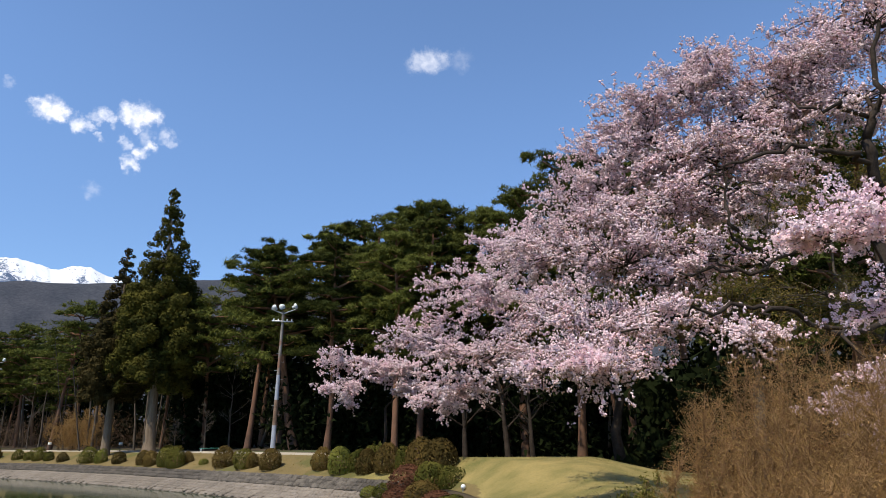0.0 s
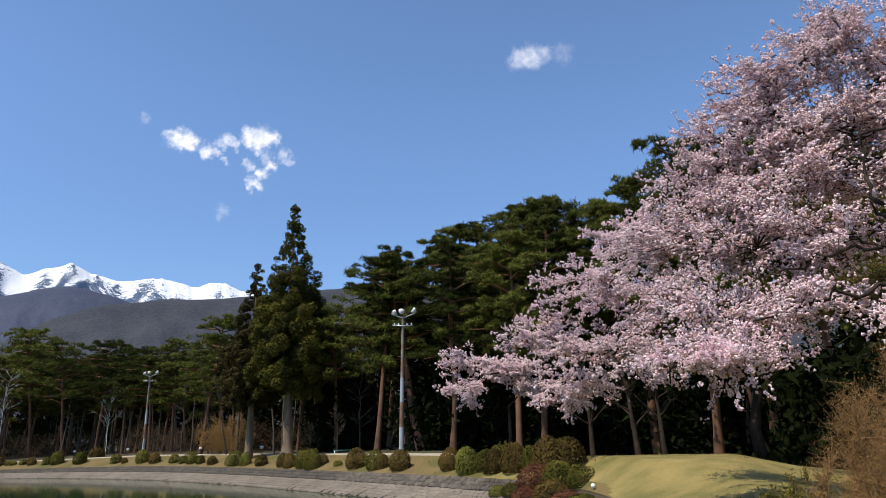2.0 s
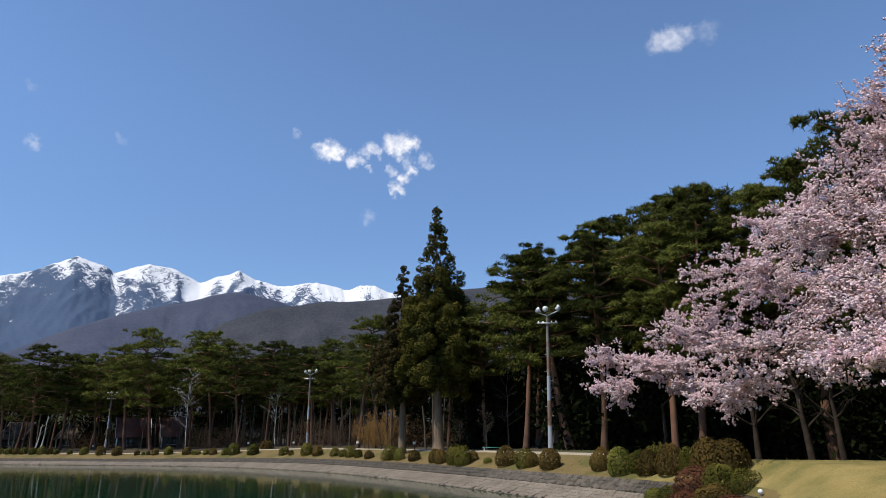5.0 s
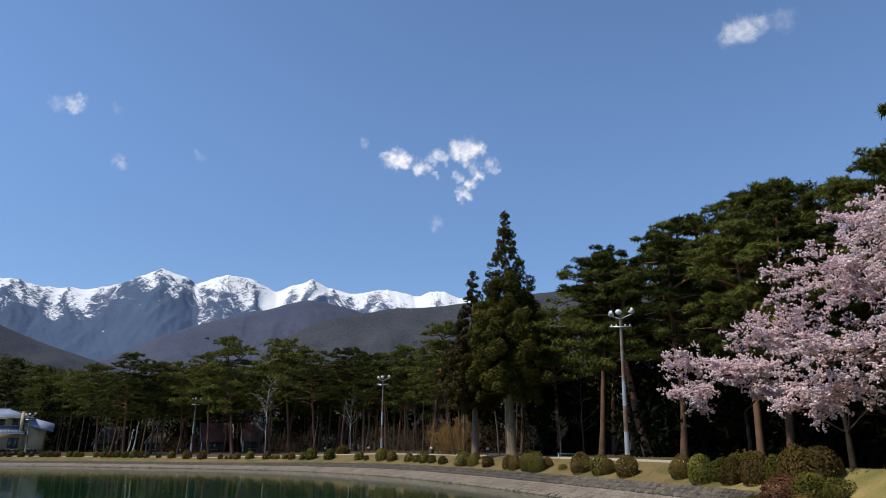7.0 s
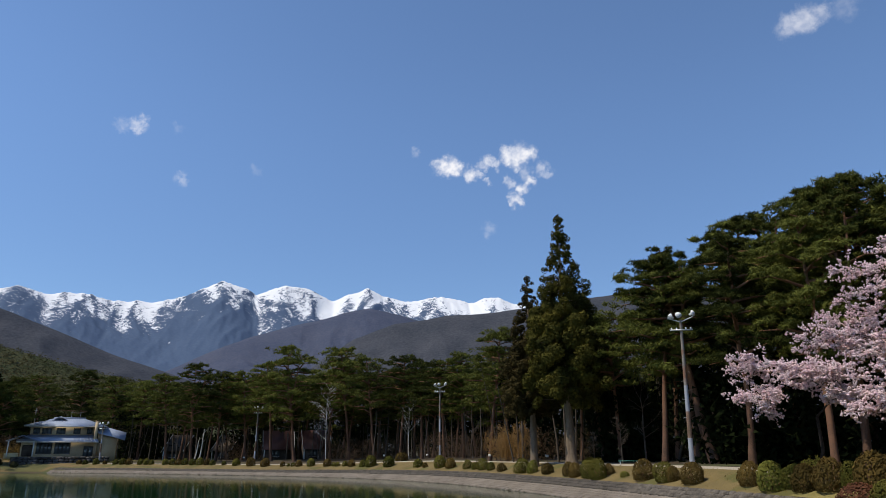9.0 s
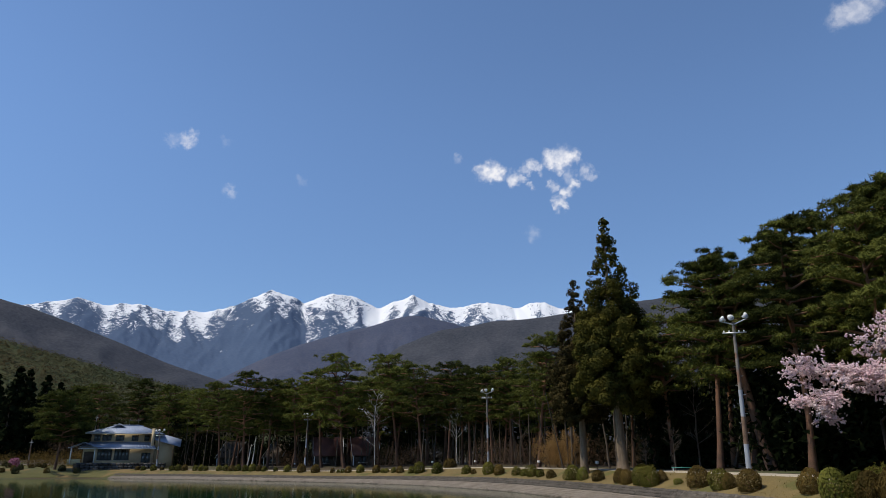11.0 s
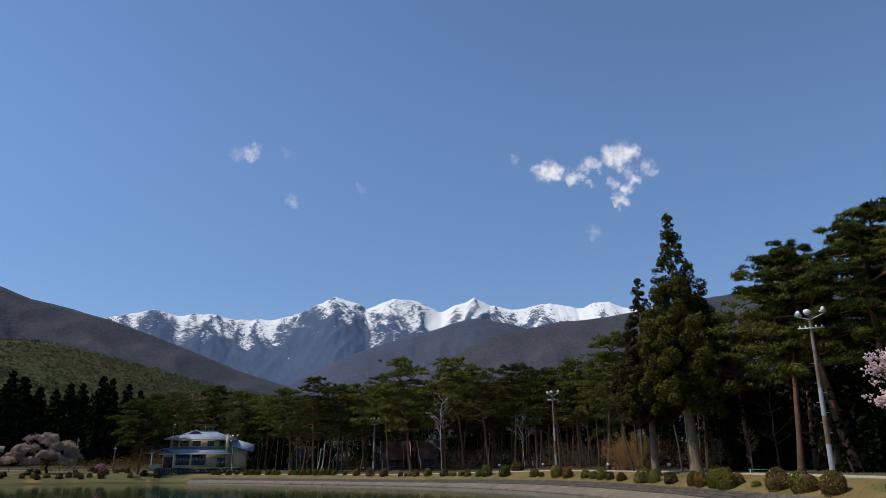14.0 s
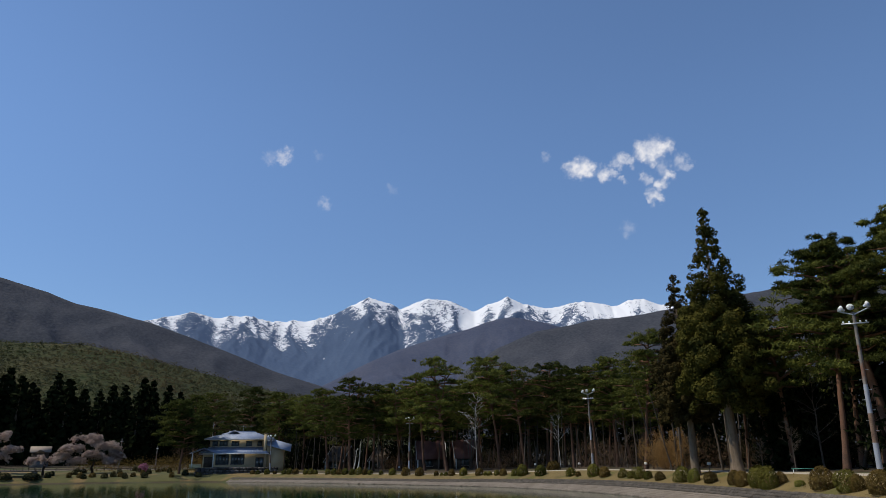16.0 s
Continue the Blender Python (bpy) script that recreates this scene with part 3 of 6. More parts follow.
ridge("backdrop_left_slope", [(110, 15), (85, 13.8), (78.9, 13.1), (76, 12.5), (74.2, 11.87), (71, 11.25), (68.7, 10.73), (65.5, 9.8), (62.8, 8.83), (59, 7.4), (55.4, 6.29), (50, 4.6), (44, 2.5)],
      900, 1500, MIXED_WOODS, 31.0, 0.13, 260, 44, 0.006, 0.004, 0.06, "long dark brown wooded mountain slope, tinted blue for haze")
HILL = ridge("backdrop_green_hill", [(110, 9.8), (85, 9.0), (78.1, 8.55), (75.5, 8.7), (73, 8.75), (70, 8.3), (66.9, 7.6), (63.5, 6.8), (60.4, 6.0), (55, 5.0), (46, 3.2)],
      330, 640, HILL_WOODS, 41.0, 0.07, 200, 36, 0.012, 0.004, 0.1, "low hill of young green and brown woods", "hill")

# ---- trees ----


def pine(seed, height, bare, spread, pads, leaves, blade, lean=0.0, to=None, fork=False, stout=1.0):
    """A red pine: a bare bending trunk and flat tiers of foliage, each tier a bank of small domes of needles."""
    rng = np.random.default_rng(seed)
    k = 9
    t = np.linspace(0, 1, k)
    wander = np.cumsum(rng.normal(0, 0.022 * height / 3, (k, 2)), 0) * (t[:, None] ** 0.7)
    side = rng.uniform(0, 2 * np.pi) if to is None else to
    stem = np.column_stack([wander[:, 0] + math.cos(side) * lean * height * t ** 0.8, wander[:, 1] + math.sin(side) * lean * height * t ** 0.8, t * height * 0.96])
    stem[0, :2] = 0
    girth = 0.0125 * height * stout
    wood = Soup()
    wood.add(*tube(np.vstack([[stem[0] - [0, 0, 0.3]], stem]), np.concatenate([[girth * 1.5], girth * (1 - 0.86 * t ** 1.1) + 0.03]) * np.concatenate([[1], np.where(t < 0.05, 1.3, 1)]), 8))
    stems = [stem]
    if fork:
        split, out = 4, np.array([math.cos(side + 2.4), math.sin(side + 2.4), 0]) * 0.13 * height
        second = stem.copy()
        rise = np.clip((np.arange(k) - split) / (k - 1 - split), 0, 1)
        second += out * (rise ** 0.7)[:, None] - np.array([0, 0, 0.07 * height]) * rise[:, None]
        wood.add(*tube(second[split:], girth * 0.7 * (1 - 0.86 * t[split:] ** 1.1) + 0.03, 7))
        stems.append(second)
    tiers = []
    for i in range(pads):
        rel = ((i + rng.uniform(0.2, 0.8)) / pads) ** 0.85
        u = bare + (0.985 - bare) * rel
        path = stems[i % len(stems)] if u > 0.5 else stem
        full = float(np.interp(rel, [0, 0.15, 0.45, 0.75, 0.92, 1], [0.66, 0.97, 1.0, 0.86, 0.62, 0.4]))
        reach = spread * full * rng.uniform(0.5, 1.0)
        a = i * 2.399 + rng.uniform(-0.5, 0.5)
        start = np.array([np.interp(u - 0.02, t, path[:, c]) for c in range(3)])
        end = start + np.array([math.cos(a) * reach, math.sin(a) * reach, reach * rng.uniform(-0.06, 0.22)])
        mid = (start + end) / 2 + np.array([0, 0, rng.uniform(-0.06, 0.16) * reach])
        r = 0.035 + 0.016 * reach
        wood.add(*tube([start, mid, end], [r * 1.5, r, 0.025], 5))
        tiers.append((end, a, spread * rng.uniform(0.33, 0.48) * (1 - 0.35 * rel)))
        if reach > spread * 0.62:
            tiers.append((mid + [0, 0, 0.15], a, spread * rng.uniform(0.24, 0.34)))
    for q in range(4):
        a = q * 1.7 + seed
        tiers.append((stem[-1] + np.array([math.cos(a), math.sin(a), -0.35 - 0.3 * q]) * [0.16 * spread, 0.16 * spread, 1], a, spread * 0.27))
    domes, sizes = [], []
    for c, a, s in tiers:
        n = int(rng.integers(6, 10))
        ang, r = rng.uniform(0, 2 * np.pi, n), np.sqrt(rng.uniform(0, 1, n))
        x, y = np.cos(ang) * r * s * 1.25, np.sin(ang) * r * s * 0.85
        domes.append(np.column_stack([x * math.cos(a) - y * math.sin(a), x * math.sin(a) + y * math.cos(a), (0.9 - r ** 2) * s * 0.3 + rng.normal(0, 0.05 * s, n)]) + c)
        sizes.append(s * rng.uniform(0.24, 0.40, n))
    domes, sizes = np.repeat(np.concatenate(domes), leaves, 0), np.repeat(np.concatenate(sizes), leaves)
    n = len(domes)
    up = unit(rng.normal(size=(n, 3)))
    up[:, 2] = np.abs(up[:, 2]) * 1.2 - 0.22
    up = unit(up)
    p = domes + up * (sizes * rng.uniform(0.72, 1.12, n))[:, None] * [1, 1, 0.56]
    face = unit(up * [0.85, 0.85, 1.2] + rng.normal(0, 0.3, (n, 3)))
    way = unit(unit(np.cross(face, rng.normal(size=(n, 3)))) + face * rng.uniform(0.15, 1.0, n)[:, None])
    leaf = Soup()
    leaf.add(*blades(rng, p - way * blade * 0.4, way, blade * rng.uniform(0.75, 1.45, n), blade * 0.25, face))
    return wood.mesh("pine_trunk", PINE_BARK, True), leaf.mesh("pine_crown", NEEDLE)


def conifer(seed, height, bare, radius, layers, per, sprays, blade, leaf_mat, taper=1.0):
    """A cedar: whorls of boughs on a straight trunk, each bough ending in rounded lumps of foliage."""
    rng = np.random.default_rng(seed)
    wood, leaf = Soup(), Soup()
    z = np.array([-0.3, 0, 0.25, 0.8, 2, height * 0.4, height * 0.75, height * 0.98])
    g = 0.021 * height * np.array([1.55, 1.45, 1.15, 0.95, 0.85, 0.55, 0.28, 0.04])
    bend = np.sin(z * 0.25 + seed) * 0.06
    wood.add(*tube(np.column_stack([bend, np.zeros(8), z]), g, 12))
    centres, sizes = [], []
    for i in range(layers):
        rel = (i + 0.5) / layers
        zz = height * (bare + (1 - bare) * rel)
        profile = float(np.interp(rel, [0, 0.12, 0.26, 0.42, 0.55, 0.7, 0.82, 0.92, 1], [0.62, 0.97, 1.0, 0.86, 0.62, 0.42, 0.27, 0.15, 0.02])) if taper < 0.88 else min(1.0, (1 - rel) ** taper * 1.06 + 0.02)
        m = max(4, int(per * (0.25 + 0.75 * profile)))
        for j in range(m):
            a = j / m * 2 * np.pi + i * 1.1 + rng.uniform(-0.35, 0.35)
            reach = radius * profile * rng.uniform(0.72, 1.12)
            tip = np.array([math.cos(a) * reach, math.sin(a) * reach, zz - 0.16 * reach + rng.uniform(-0.2, 0.2)])
            root = np.array([0, 0, zz + 0.1 * reach])
            if j % 2 == 0:
                wood.add(*tube([root, (root + tip) / 2 + [0, 0, -0.1 * reach], tip], [0.045, 0.03, 0.01], 4))
            size = radius * (0.06 + 0.115 * profile) * rng.uniform(0.7, 1.35)
            lumps = (1.0, 0.74, 0.48) if rel < 0.5 else (1.0, 0.6)
            for u in lumps[:1] if profile < 0.16 else lumps:
                centres.append(root + (tip - root) * (u - rng.uniform(0, 0.12)) + rng.normal(0, 0.25 * size, 3))
                sizes.append(size * (0.7 + 0.3 * u))
                if profile > 0.5 and u > 0.9:
                    centres.append(centres[-1] + np.array([*rng.normal(0, 0.7 * size, 2), -0.9 * size]))
                    sizes.append(size * 0.75)
    c, r = np.array(centres), np.array(sizes)
    count = np.maximum(6, (sprays * (r / (radius * 0.165)) ** 2).astype(int))
    c, r = np.repeat(c, count, 0), np.repeat(r, count)
    n = len(c)
    out = unit(rng.normal(size=(n, 3)))
    p = c + out * (r * rng.uniform(0.78, 1.12, n))[:, None] * [1, 1, 0.9]
    leaf.add(*petals(rng, p, blade * rng.uniform(0.6, 1.4, n), out + rng.normal(0, 0.3, (n, 3))))
    k = 40
    top = np.column_stack([rng.normal(0, 0.07, (k, 2)), height * (1 - rng.uniform(0, 0.05, k))])
    leaf.add(*petals(rng, top, blade * rng.uniform(0.6, 1.3, k), unit(np.array([0, 0, 1.0]) + rng.normal(0, 0.6, (k, 3)))))
    return wood.mesh("conifer_trunk", CEDAR_BARK, True), leaf.mesh("conifer_crown", leaf_mat)


def pompoms(rng, at, radius):
    """Ragged tufts of blossom: tetrahedra turned at random, with their corners thrown in and out."""
    v = unit(np.array([(1, 1, 1), (1, -1, -1), (-1, 1, -1), (-1, -1, 1)], float))
    f = np.array([(0, 1, 2), (0, 2, 3), (0, 3, 1), (1, 3, 2)])
    n = len(at)
    w, x, y, z = unit(rng.normal(size=(n, 4))).T
    spin = np.stack([1 - 2 * (y * y + z * z), 2 * (x * y - z * w), 2 * (x * z + y * w), 2 * (x * y + z * w), 1 - 2 * (x * x + z * z), 2 * (y * z - x * w),
                     2 * (x * z - y * w), 2 * (y * z + x * w), 1 - 2 * (x * x + y * y)], 1).reshape(n, 3, 3)
    ball = np.einsum("nij,kj->nki", spin, v) * rng.uniform(0.6, 1.6, (n, 4, 1)) * np.broadcast_to(radius, (n,))[:, None, None]
    return (ball + at[:, None, :]).reshape(-1, 3), (np.arange(n)[:, None, None] * 4 + f[None]).reshape(-1, 3)


def flower_heads(rng, at, radius, petal):
    """Near clusters: petals laid closely round a ball."""
    ball = unit(rng.normal(size=(len(at) * 13, 3)))
    p = np.repeat(at, 13, 0) + ball * (np.repeat(radius * rng.uniform(0.7, 1.4, len(at)), 13) * rng.uniform(0.8, 1.15, len(ball)))[:, None]
    return petals(rng, p, petal * rng.uniform(0.75, 1.25, len(p)), ball + rng.normal(0, 0.4, ball.shape))


def bough(points, sag=0.0):
    """A smooth limb through a few points given by bearing, distance, elevation and girth."""
    p = np.array([(*polar(az, d, EYE + math.tan(radians(el)) * d), r) for az, d, el, r in points])
    u, w = np.linspace(0, 1, len(p)), np.linspace(0, 1, len(p) * 4)
    k = np.column_stack([np.interp(w, u, p[:, i]) for i in range(4)])
    k[1:-1, :3] = (k[:-2, :3] + k[1:-1, :3] * 2 + k[2:, :3]) / 4
    return k


def cherry(seed, base, fork, lobes, girth, side_branches, twigs, clusters, droop=0.0, boughs=()):
    """A blossoming cherry: limbs to each lobe of the crown, level side branches and twigs. Returns wood and the places of its clusters."""
    rng = np.random.default_rng(seed)
    wood, at = Soup(), []
    base, fork = np.array(base), np.array(fork)
    mid = (base + fork) / 2 + rng.normal(0, 0.25, 3) * [1, 1, 0]
    wood.add(*tube([base - [0, 0, 0.3], base + [0, 0, 0.25], mid, fork], [girth * 1.6, girth * 1.2, girth, girth * 0.85], 10))
    joints = [(fork, girth * 0.62)]
    trunk_fork = fork
    for points in boughs:
        k = bough(points)
        k[1:, :3] += rng.normal(0, 0.1, (len(k) - 1, 3))
        wood.add(*tube(k[:, :3], k[:, 3], 8))
        joints += [(q[:3], q[3] * 0.6) for q in k[1:]]
    for centre, rx, rz in sorted(lobes, key=lambda q: float(np.linalg.norm(np.array(q[0]) - trunk_fork))):
        c = np.array(centre)
        fork, thick = min(joints, key=lambda q: float(np.linalg.norm(c - q[0]) + 0.3 * np.linalg.norm(q[0] - trunk_fork)))
        reach = c - fork
        long = np.linalg.norm(reach)
        t = np.linspace(0, 1, 8)
        sway = rng.normal(0, 0.06 * long, (8, 3)) * np.sin(t * np.pi)[:, None]
        end = c + unit(reach) * rx * 0.15
        limb = fork + (end - fork) * t[:, None] + sway + np.array([0, 0, 0.07 * long]) * np.sin(t * np.pi)[:, None]
        girths = min(thick * 0.86, 0.02 + 0.022 * long) * (1 - t) ** 0.85 + 0.014
        wood.add(*tube(limb, girths, 8))
        joints += [(limb[k], girths[k]) for k in (2, 3, 4, 5)]
        levels = rng.uniform(-0.95, 0.95, 4)
        for _ in range(max(4, int(side_branches * (rx / 2.6) ** 1.5))):
            u = rng.uniform(0.45, 1.0)
            a = np.array([np.interp(u, t, limb[:, k]) for k in range(3)])
            ang, r = rng.uniform(0, 2 * np.pi), math.sqrt(rng.uniform(0.08, 1.0))
            b = c + np.array([math.cos(ang) * r * rx, math.sin(ang) * r * rx, (levels[int(rng.integers(4))] * (1 - 0.5 * r) + rng.normal(0, 0.12)) * rz - 0.1 * r * rx])
            s = np.linspace(0, 1, 5)
            crook = rng.normal(0, 0.07 * np.linalg.norm(b - a), (5, 3)) * np.sin(s * np.pi)[:, None]
            arm = a + (b - a) * s[:, None] + crook + np.array([0, 0, 0.1 * np.linalg.norm(b - a)]) * np.sin(s * np.pi)[:, None]
            wood.add(*tube(arm, 0.02 * (1 - 0.8 * s) + 0.003, 4))
            w = rng.uniform(0.3, 1.0, clusters)
            at.append(np.column_stack([np.interp(w, s, arm[:, k]) for k in range(3)]) + rng.normal(0, 0.05, (clusters, 3)))
            for _ in range(twigs):
                v = rng.uniform(0.2, 1)
                p = np.array([np.interp(v, s, arm[:, k]) for k in range(3)])
                way = unit(unit(b - a) * 0.7 + rng.normal(0, 0.65, 3) * [1, 1, 0.4] + [0, 0, 0.12 - droop])
                size = rng.uniform(0.4, 1.0)
                e = np.linspace(0, 1, 4)
                spray = p + way * size * e[:, None] + np.array([0, 0, -droop * size]) * (e ** 2)[:, None] + rng.normal(0, 0.03, (4, 3))
                wood.add(*tube(spray, 0.006 * (1 - 0.7 * e) + 0.0015, 3))
                w = rng.uniform(0.1, 1.03, clusters)
                along = np.column_stack([np.interp(w, e, spray[:, k]) for k in range(3)])
                at.append(along + rng.normal(0, 0.04, (clusters, 3)))
    return wood, np.concatenate(at)


def bush(seed, rx, rz, leaves, size, lumps=7):
    """A clipped round shrub: small leaves laid over a lumpy dome, twigs inside."""
    rng = np.random.default_rng(seed)
    wood, leaf = Soup(), Soup()
    n = leaves
    d = unit(rng.normal(size=(n, 3)))
    d[:, 2] = np.abs(d[:, 2]) * 1.7 - 0.7
    d = unit(d)
    swell = np.ones(n)
    for _ in range(lumps):
        q = unit(rng.normal(size=3) + [0, 0, 0.3])
        swell += 0.24 * np.clip(d @ q, 0, 1) ** 6 * rng.uniform(-0.7, 1)
    p = d * (rng.uniform(0.88, 1.05, n) * swell)[:, None] * [rx, rx, rz]
    p[:, 2] += rz * 0.52
    p[:, 2] = np.maximum(p[:, 2], 0.03)
    leaf.add(*petals(rng, p, size * rng.uniform(0.6, 1.3, n), d + rng.normal(0, 0.3, d.shape)))
    for _ in range(14):
        q = unit(rng.normal(size=3))
        q[2] = abs(q[2]) + 0.25
        wood.add(*tube([[0, 0, -0.1], q * [rx * 0.4, rx * 0.4, rz * 0.5], q * [rx * 0.8, rx * 0.8, rz * 0.85]], [0.035, 0.02, 0.006], 4))
    return wood, leaf


def bare_tree(seed, height, mat, limbs=9, girth=0.018):
    """A leafless tree or sapling."""
    rng = np.random.default_rng(seed)
    wood = Soup()
    t = np.linspace(0, 1, 8)
    stem = np.column_stack([np.cumsum(rng.normal(0, 0.018 * height, 8)) * t, np.cumsum(rng.normal(0, 0.018 * height, 8)) * t, t * height])
    wood.add(*tube(np.vstack([[[0, 0, -0.2]], stem]), np.concatenate([[girth * height * 1.2], girth * height * (1 - 0.9 * t)]), 6))
    for i in range(limbs):
        u = rng.uniform(0.25, 0.95)
        a = np.array([np.interp(u, t, stem[:, k]) for k in range(3)])
        ang, long = i * 2.4 + rng.uniform(-0.4, 0.4), height * rng.uniform(0.16, 0.34) * (1.15 - u * 0.7)
        e = np.linspace(0, 1, 5)
        way = np.array([math.cos(ang), math.sin(ang), rng.uniform(0.4, 1.2)])
        arm = a + unit(way) * long * e[:, None] + rng.normal(0, 0.035 * long, (5, 3)) * e[:, None]
        wood.add(*tube(arm, girth * height * 0.42 * (1 - u * 0.6) * (1 - 0.85 * e) + 0.004, 5))
        for _ in range(7):
            v = rng.uniform(0.3, 1)
            p = np.array([np.interp(v, e, arm[:, k]) for k in range(3)])
            w = unit(unit(way) + rng.normal(0, 0.6, 3)) * long * rng.uniform(0.25, 0.55)
            wood.add(*tube([p, p + w * 0.5 + rng.normal(0, 0.03, 3), p + w + [0, 0, 0.05]], [0.012, 0.008, 0.003], 3))
    return wood.mesh("bare_tree", mat, True)


def planted(name, meshes, at, spin, size, label, category, group=""):
    """A tree of trunk and crown at a place on the ground."""
    root = new(name)
    root.matrix_world = Matrix.LocRotScale(at, Euler((0, 0, spin)), (size, size, size))
    part("trunk", meshes[0], root)
    if len(meshes) > 1:
        part("crown", meshes[1], root)
    return tagged(root, label, category, group)


chance = random.Random(7)
NEAR_PINES = [pine(k, 20.0, b, sp, pads, 60, 0.36, le, None, two) for k, b, sp, pads, le, two in ((1, 0.42, 4.3, 25, 0.05, False), (2, 0.47, 4.7, 24, 0.08, True), (3, 0.40, 4.4, 26, 0.03, False), (4, 0.36, 4.2, 27, 0.06, True))]
FAR_PINES = [pine(k, 20.0, b, sp, pads, 25, 0.54, le, None, two) for k, b, sp, pads, le, two in ((11, 0.41, 5.4, 32, 0.08, False), (12, 0.46, 5.8, 30, 0.12, True), (13, 0.39, 5.2, 33, 0.05, False), (14, 0.34, 5.0, 35, 0.1, True), (15, 0.47, 5.9, 30, 0.07, False))]


def plant_pine(protos, i, az, d, top_el, label="red pine with bare reddish trunk and flat green foliage pads"):
    at = spot(az, d)
    tall = math.tan(radians(top_el)) * d + EYE - at.z
    return planted("pine_tree", protos[i % len(protos)], at, chance.uniform(0, 6.28), tall / 20.0, label, "pine tree", "red pines round the reservoir")


# Tall pines behind the first lamp pole and the cherries: bearing, distance, elevation of the top.
for i, (az, d, el) in enumerate([(15.2, 58, 15.6), (12.7, 60, 16.9), (9.2, 63, 17.1), (5.4, 62, 18.6), (2.2, 60, 20.0), (-1.2, 62, 20.0), (-4.2, 60, 18.6), (-7.2, 57, 21.5),
                                 (-11.6, 52, 23.2), (-15.5, 50, 22), (14.2, 66, 13.5), (7.0, 72, 15.5), (18.5, 66, 11.2), (7.0, 63, 18.3), (0.6, 61, 19.6), (-5.8, 58, 19.9), (-20, 48, 23), (-26, 50, 22), (-33, 46, 23), (0.5, 74, 16), (-9, 70, 18),
                                 (3.6, 51, 18.2), (1.8, 54, 19.2), (19.8, 70, 10.5), (9.0, 55, 16.6), (-15, 43, 12), (17.6, 74, 9.5), (21.5, 76, 9), (-17.5, 52, 19), (-23, 50, 20), (-29, 48, 20), (-36, 48, 20), (-31, 60, 16), (-25, 62, 15)]):
    plant_pine(NEAR_PINES if el > 16.3 and az > -13 else FAR_PINES, i * 3 + i // 4, az, d, el)
lone = pine(10, 20.0, 0.34, 7.6, 34, 40, 0.8, 0.05)
plant_pine([lone], 0, 65.4, 159, 5.0, "lone spreading pine on the grass by the far shore")
leaning = planted("pine_tree", pine(9, 20.0, 0.45, 4.6, 30, 60, 0.36, 0.13, math.pi, True, 1.55), spot(11.6, 58), radians(11.6), 0.88, "red pine leaning behind the tall floodlight pole", "pine tree", "red pines round the reservoir")
# The pine wood along the far bank.
WOOD = [(28.9, 84, 10.4), (31, 98, 8.3), (32.6, 101, 7.6), (34.4, 108, 7.7), (36.2, 112, 8.0), (38.2, 116, 7.9), (40.3, 122, 8.7), (42.3, 127, 7.8), (44.6, 126, 8.7), (46.4, 132, 7.4),
        (48.4, 140, 6.6), (50.6, 141, 6.6), (52.4, 140, 7.0), (54.2, 146, 6.2), (56.2, 172, 5.6), (58.0, 178, 5.7), (60.6, 196, 6.2), (62.8, 200, 5.6), (64.5, 205, 5.4)]
for i, (az, d, el) in enumerate(WOOD):
    plant_pine(FAR_PINES, i * 2 + i // 3, az, d, el)
for i in range(50):
    az = 27.5 + (i % 32) * 1.14 + (0.9 * (i % 32) if i >= 32 else 0) + chance.uniform(-0.5, 0.5)
    if 59 < az < 63.5 and i < 32:
        continue
    shore = float(np.interp(az, [27, 33, 41, 52, 59.6, 66], [61.5, 77, 96, 118, 138, 152]))
    d = shore * 1.25 + (9 if i < 32 else 26) + chance.uniform(0, 9) + (22 if az > 55 else 0)
    el = float(np.interp(az, [27, 30, 36, 45, 52, 62, 66], [9.0, 7.6, 7.3, 7.0, 6.0, 5.2, 5.0])) - chance.uniform(0.2, 1.3)
    plant_pine(FAR_PINES, i * 3 + i // 5, az, d, el)

TALL_CEDAR = conifer(5, 20.0, 0.24, 3.3, 24, 10, 230, 0.17, CEDAR_LEAF, 0.86)
DARK_CEDAR = conifer(8, 20.0, 0.04, 5.2, 15, 7, 11, 1.35, DARK_SHADE_LEAF, 0.9)
BRONZE_CEDAR = conifer(6, 20.0, 0.26, 3.0, 22, 9, 190, 0.18, CEDAR_BROWN, 0.86)
for az, d, el, wide, made in ((22.4, 64, 19.45, 0.96, TALL_CEDAR), (25.3, 67, 14.5, 1.05, BRONZE_CEDAR)):
    at = spot(az, d)
    tall = (math.tan(radians(el)) * d + EYE - at.z) / 20.0
    tree = planted("cedar_tree", made, at, az, tall, "tall pointed cedar with dense olive foliage and flared trunk" if made is TALL_CEDAR else "pointed cedar with bronzed dark foliage beside a taller one", "cedar tree", "pointed cedars on the bank")
    tree.scale = (tall * wide, tall * wide, tall)
for i in range(34):
    az = 63.6 + (i % 17) * 1.0 + chance.uniform(-0.3, 0.3)
    d = chance.uniform(212, 226) if i < 17 else chance.uniform(232, 262)
    el = float(np.interp(az, [63, 67, 70, 80], [4.3, 5.2, 5.8, 6.0])) + chance.uniform(-0.9, 0.6) + (0.3 if i > 16 else -0.3)
    at = spot(az, d)
    planted("cedar_tree", DARK_CEDAR, at, i * 1.3, (math.tan(radians(el)) * d + EYE - at.z) / 20.0, "dark cedar in a dense stand at the foot of the hill", "cedar tree", "dark cedars below the hill")

# The cherries on the mound.


def lobe_at(az, d, el, rx, rz):
    p = polar(az, d, EYE + math.tan(radians(el)) * d)
    return (tuple(p), rx, rz)


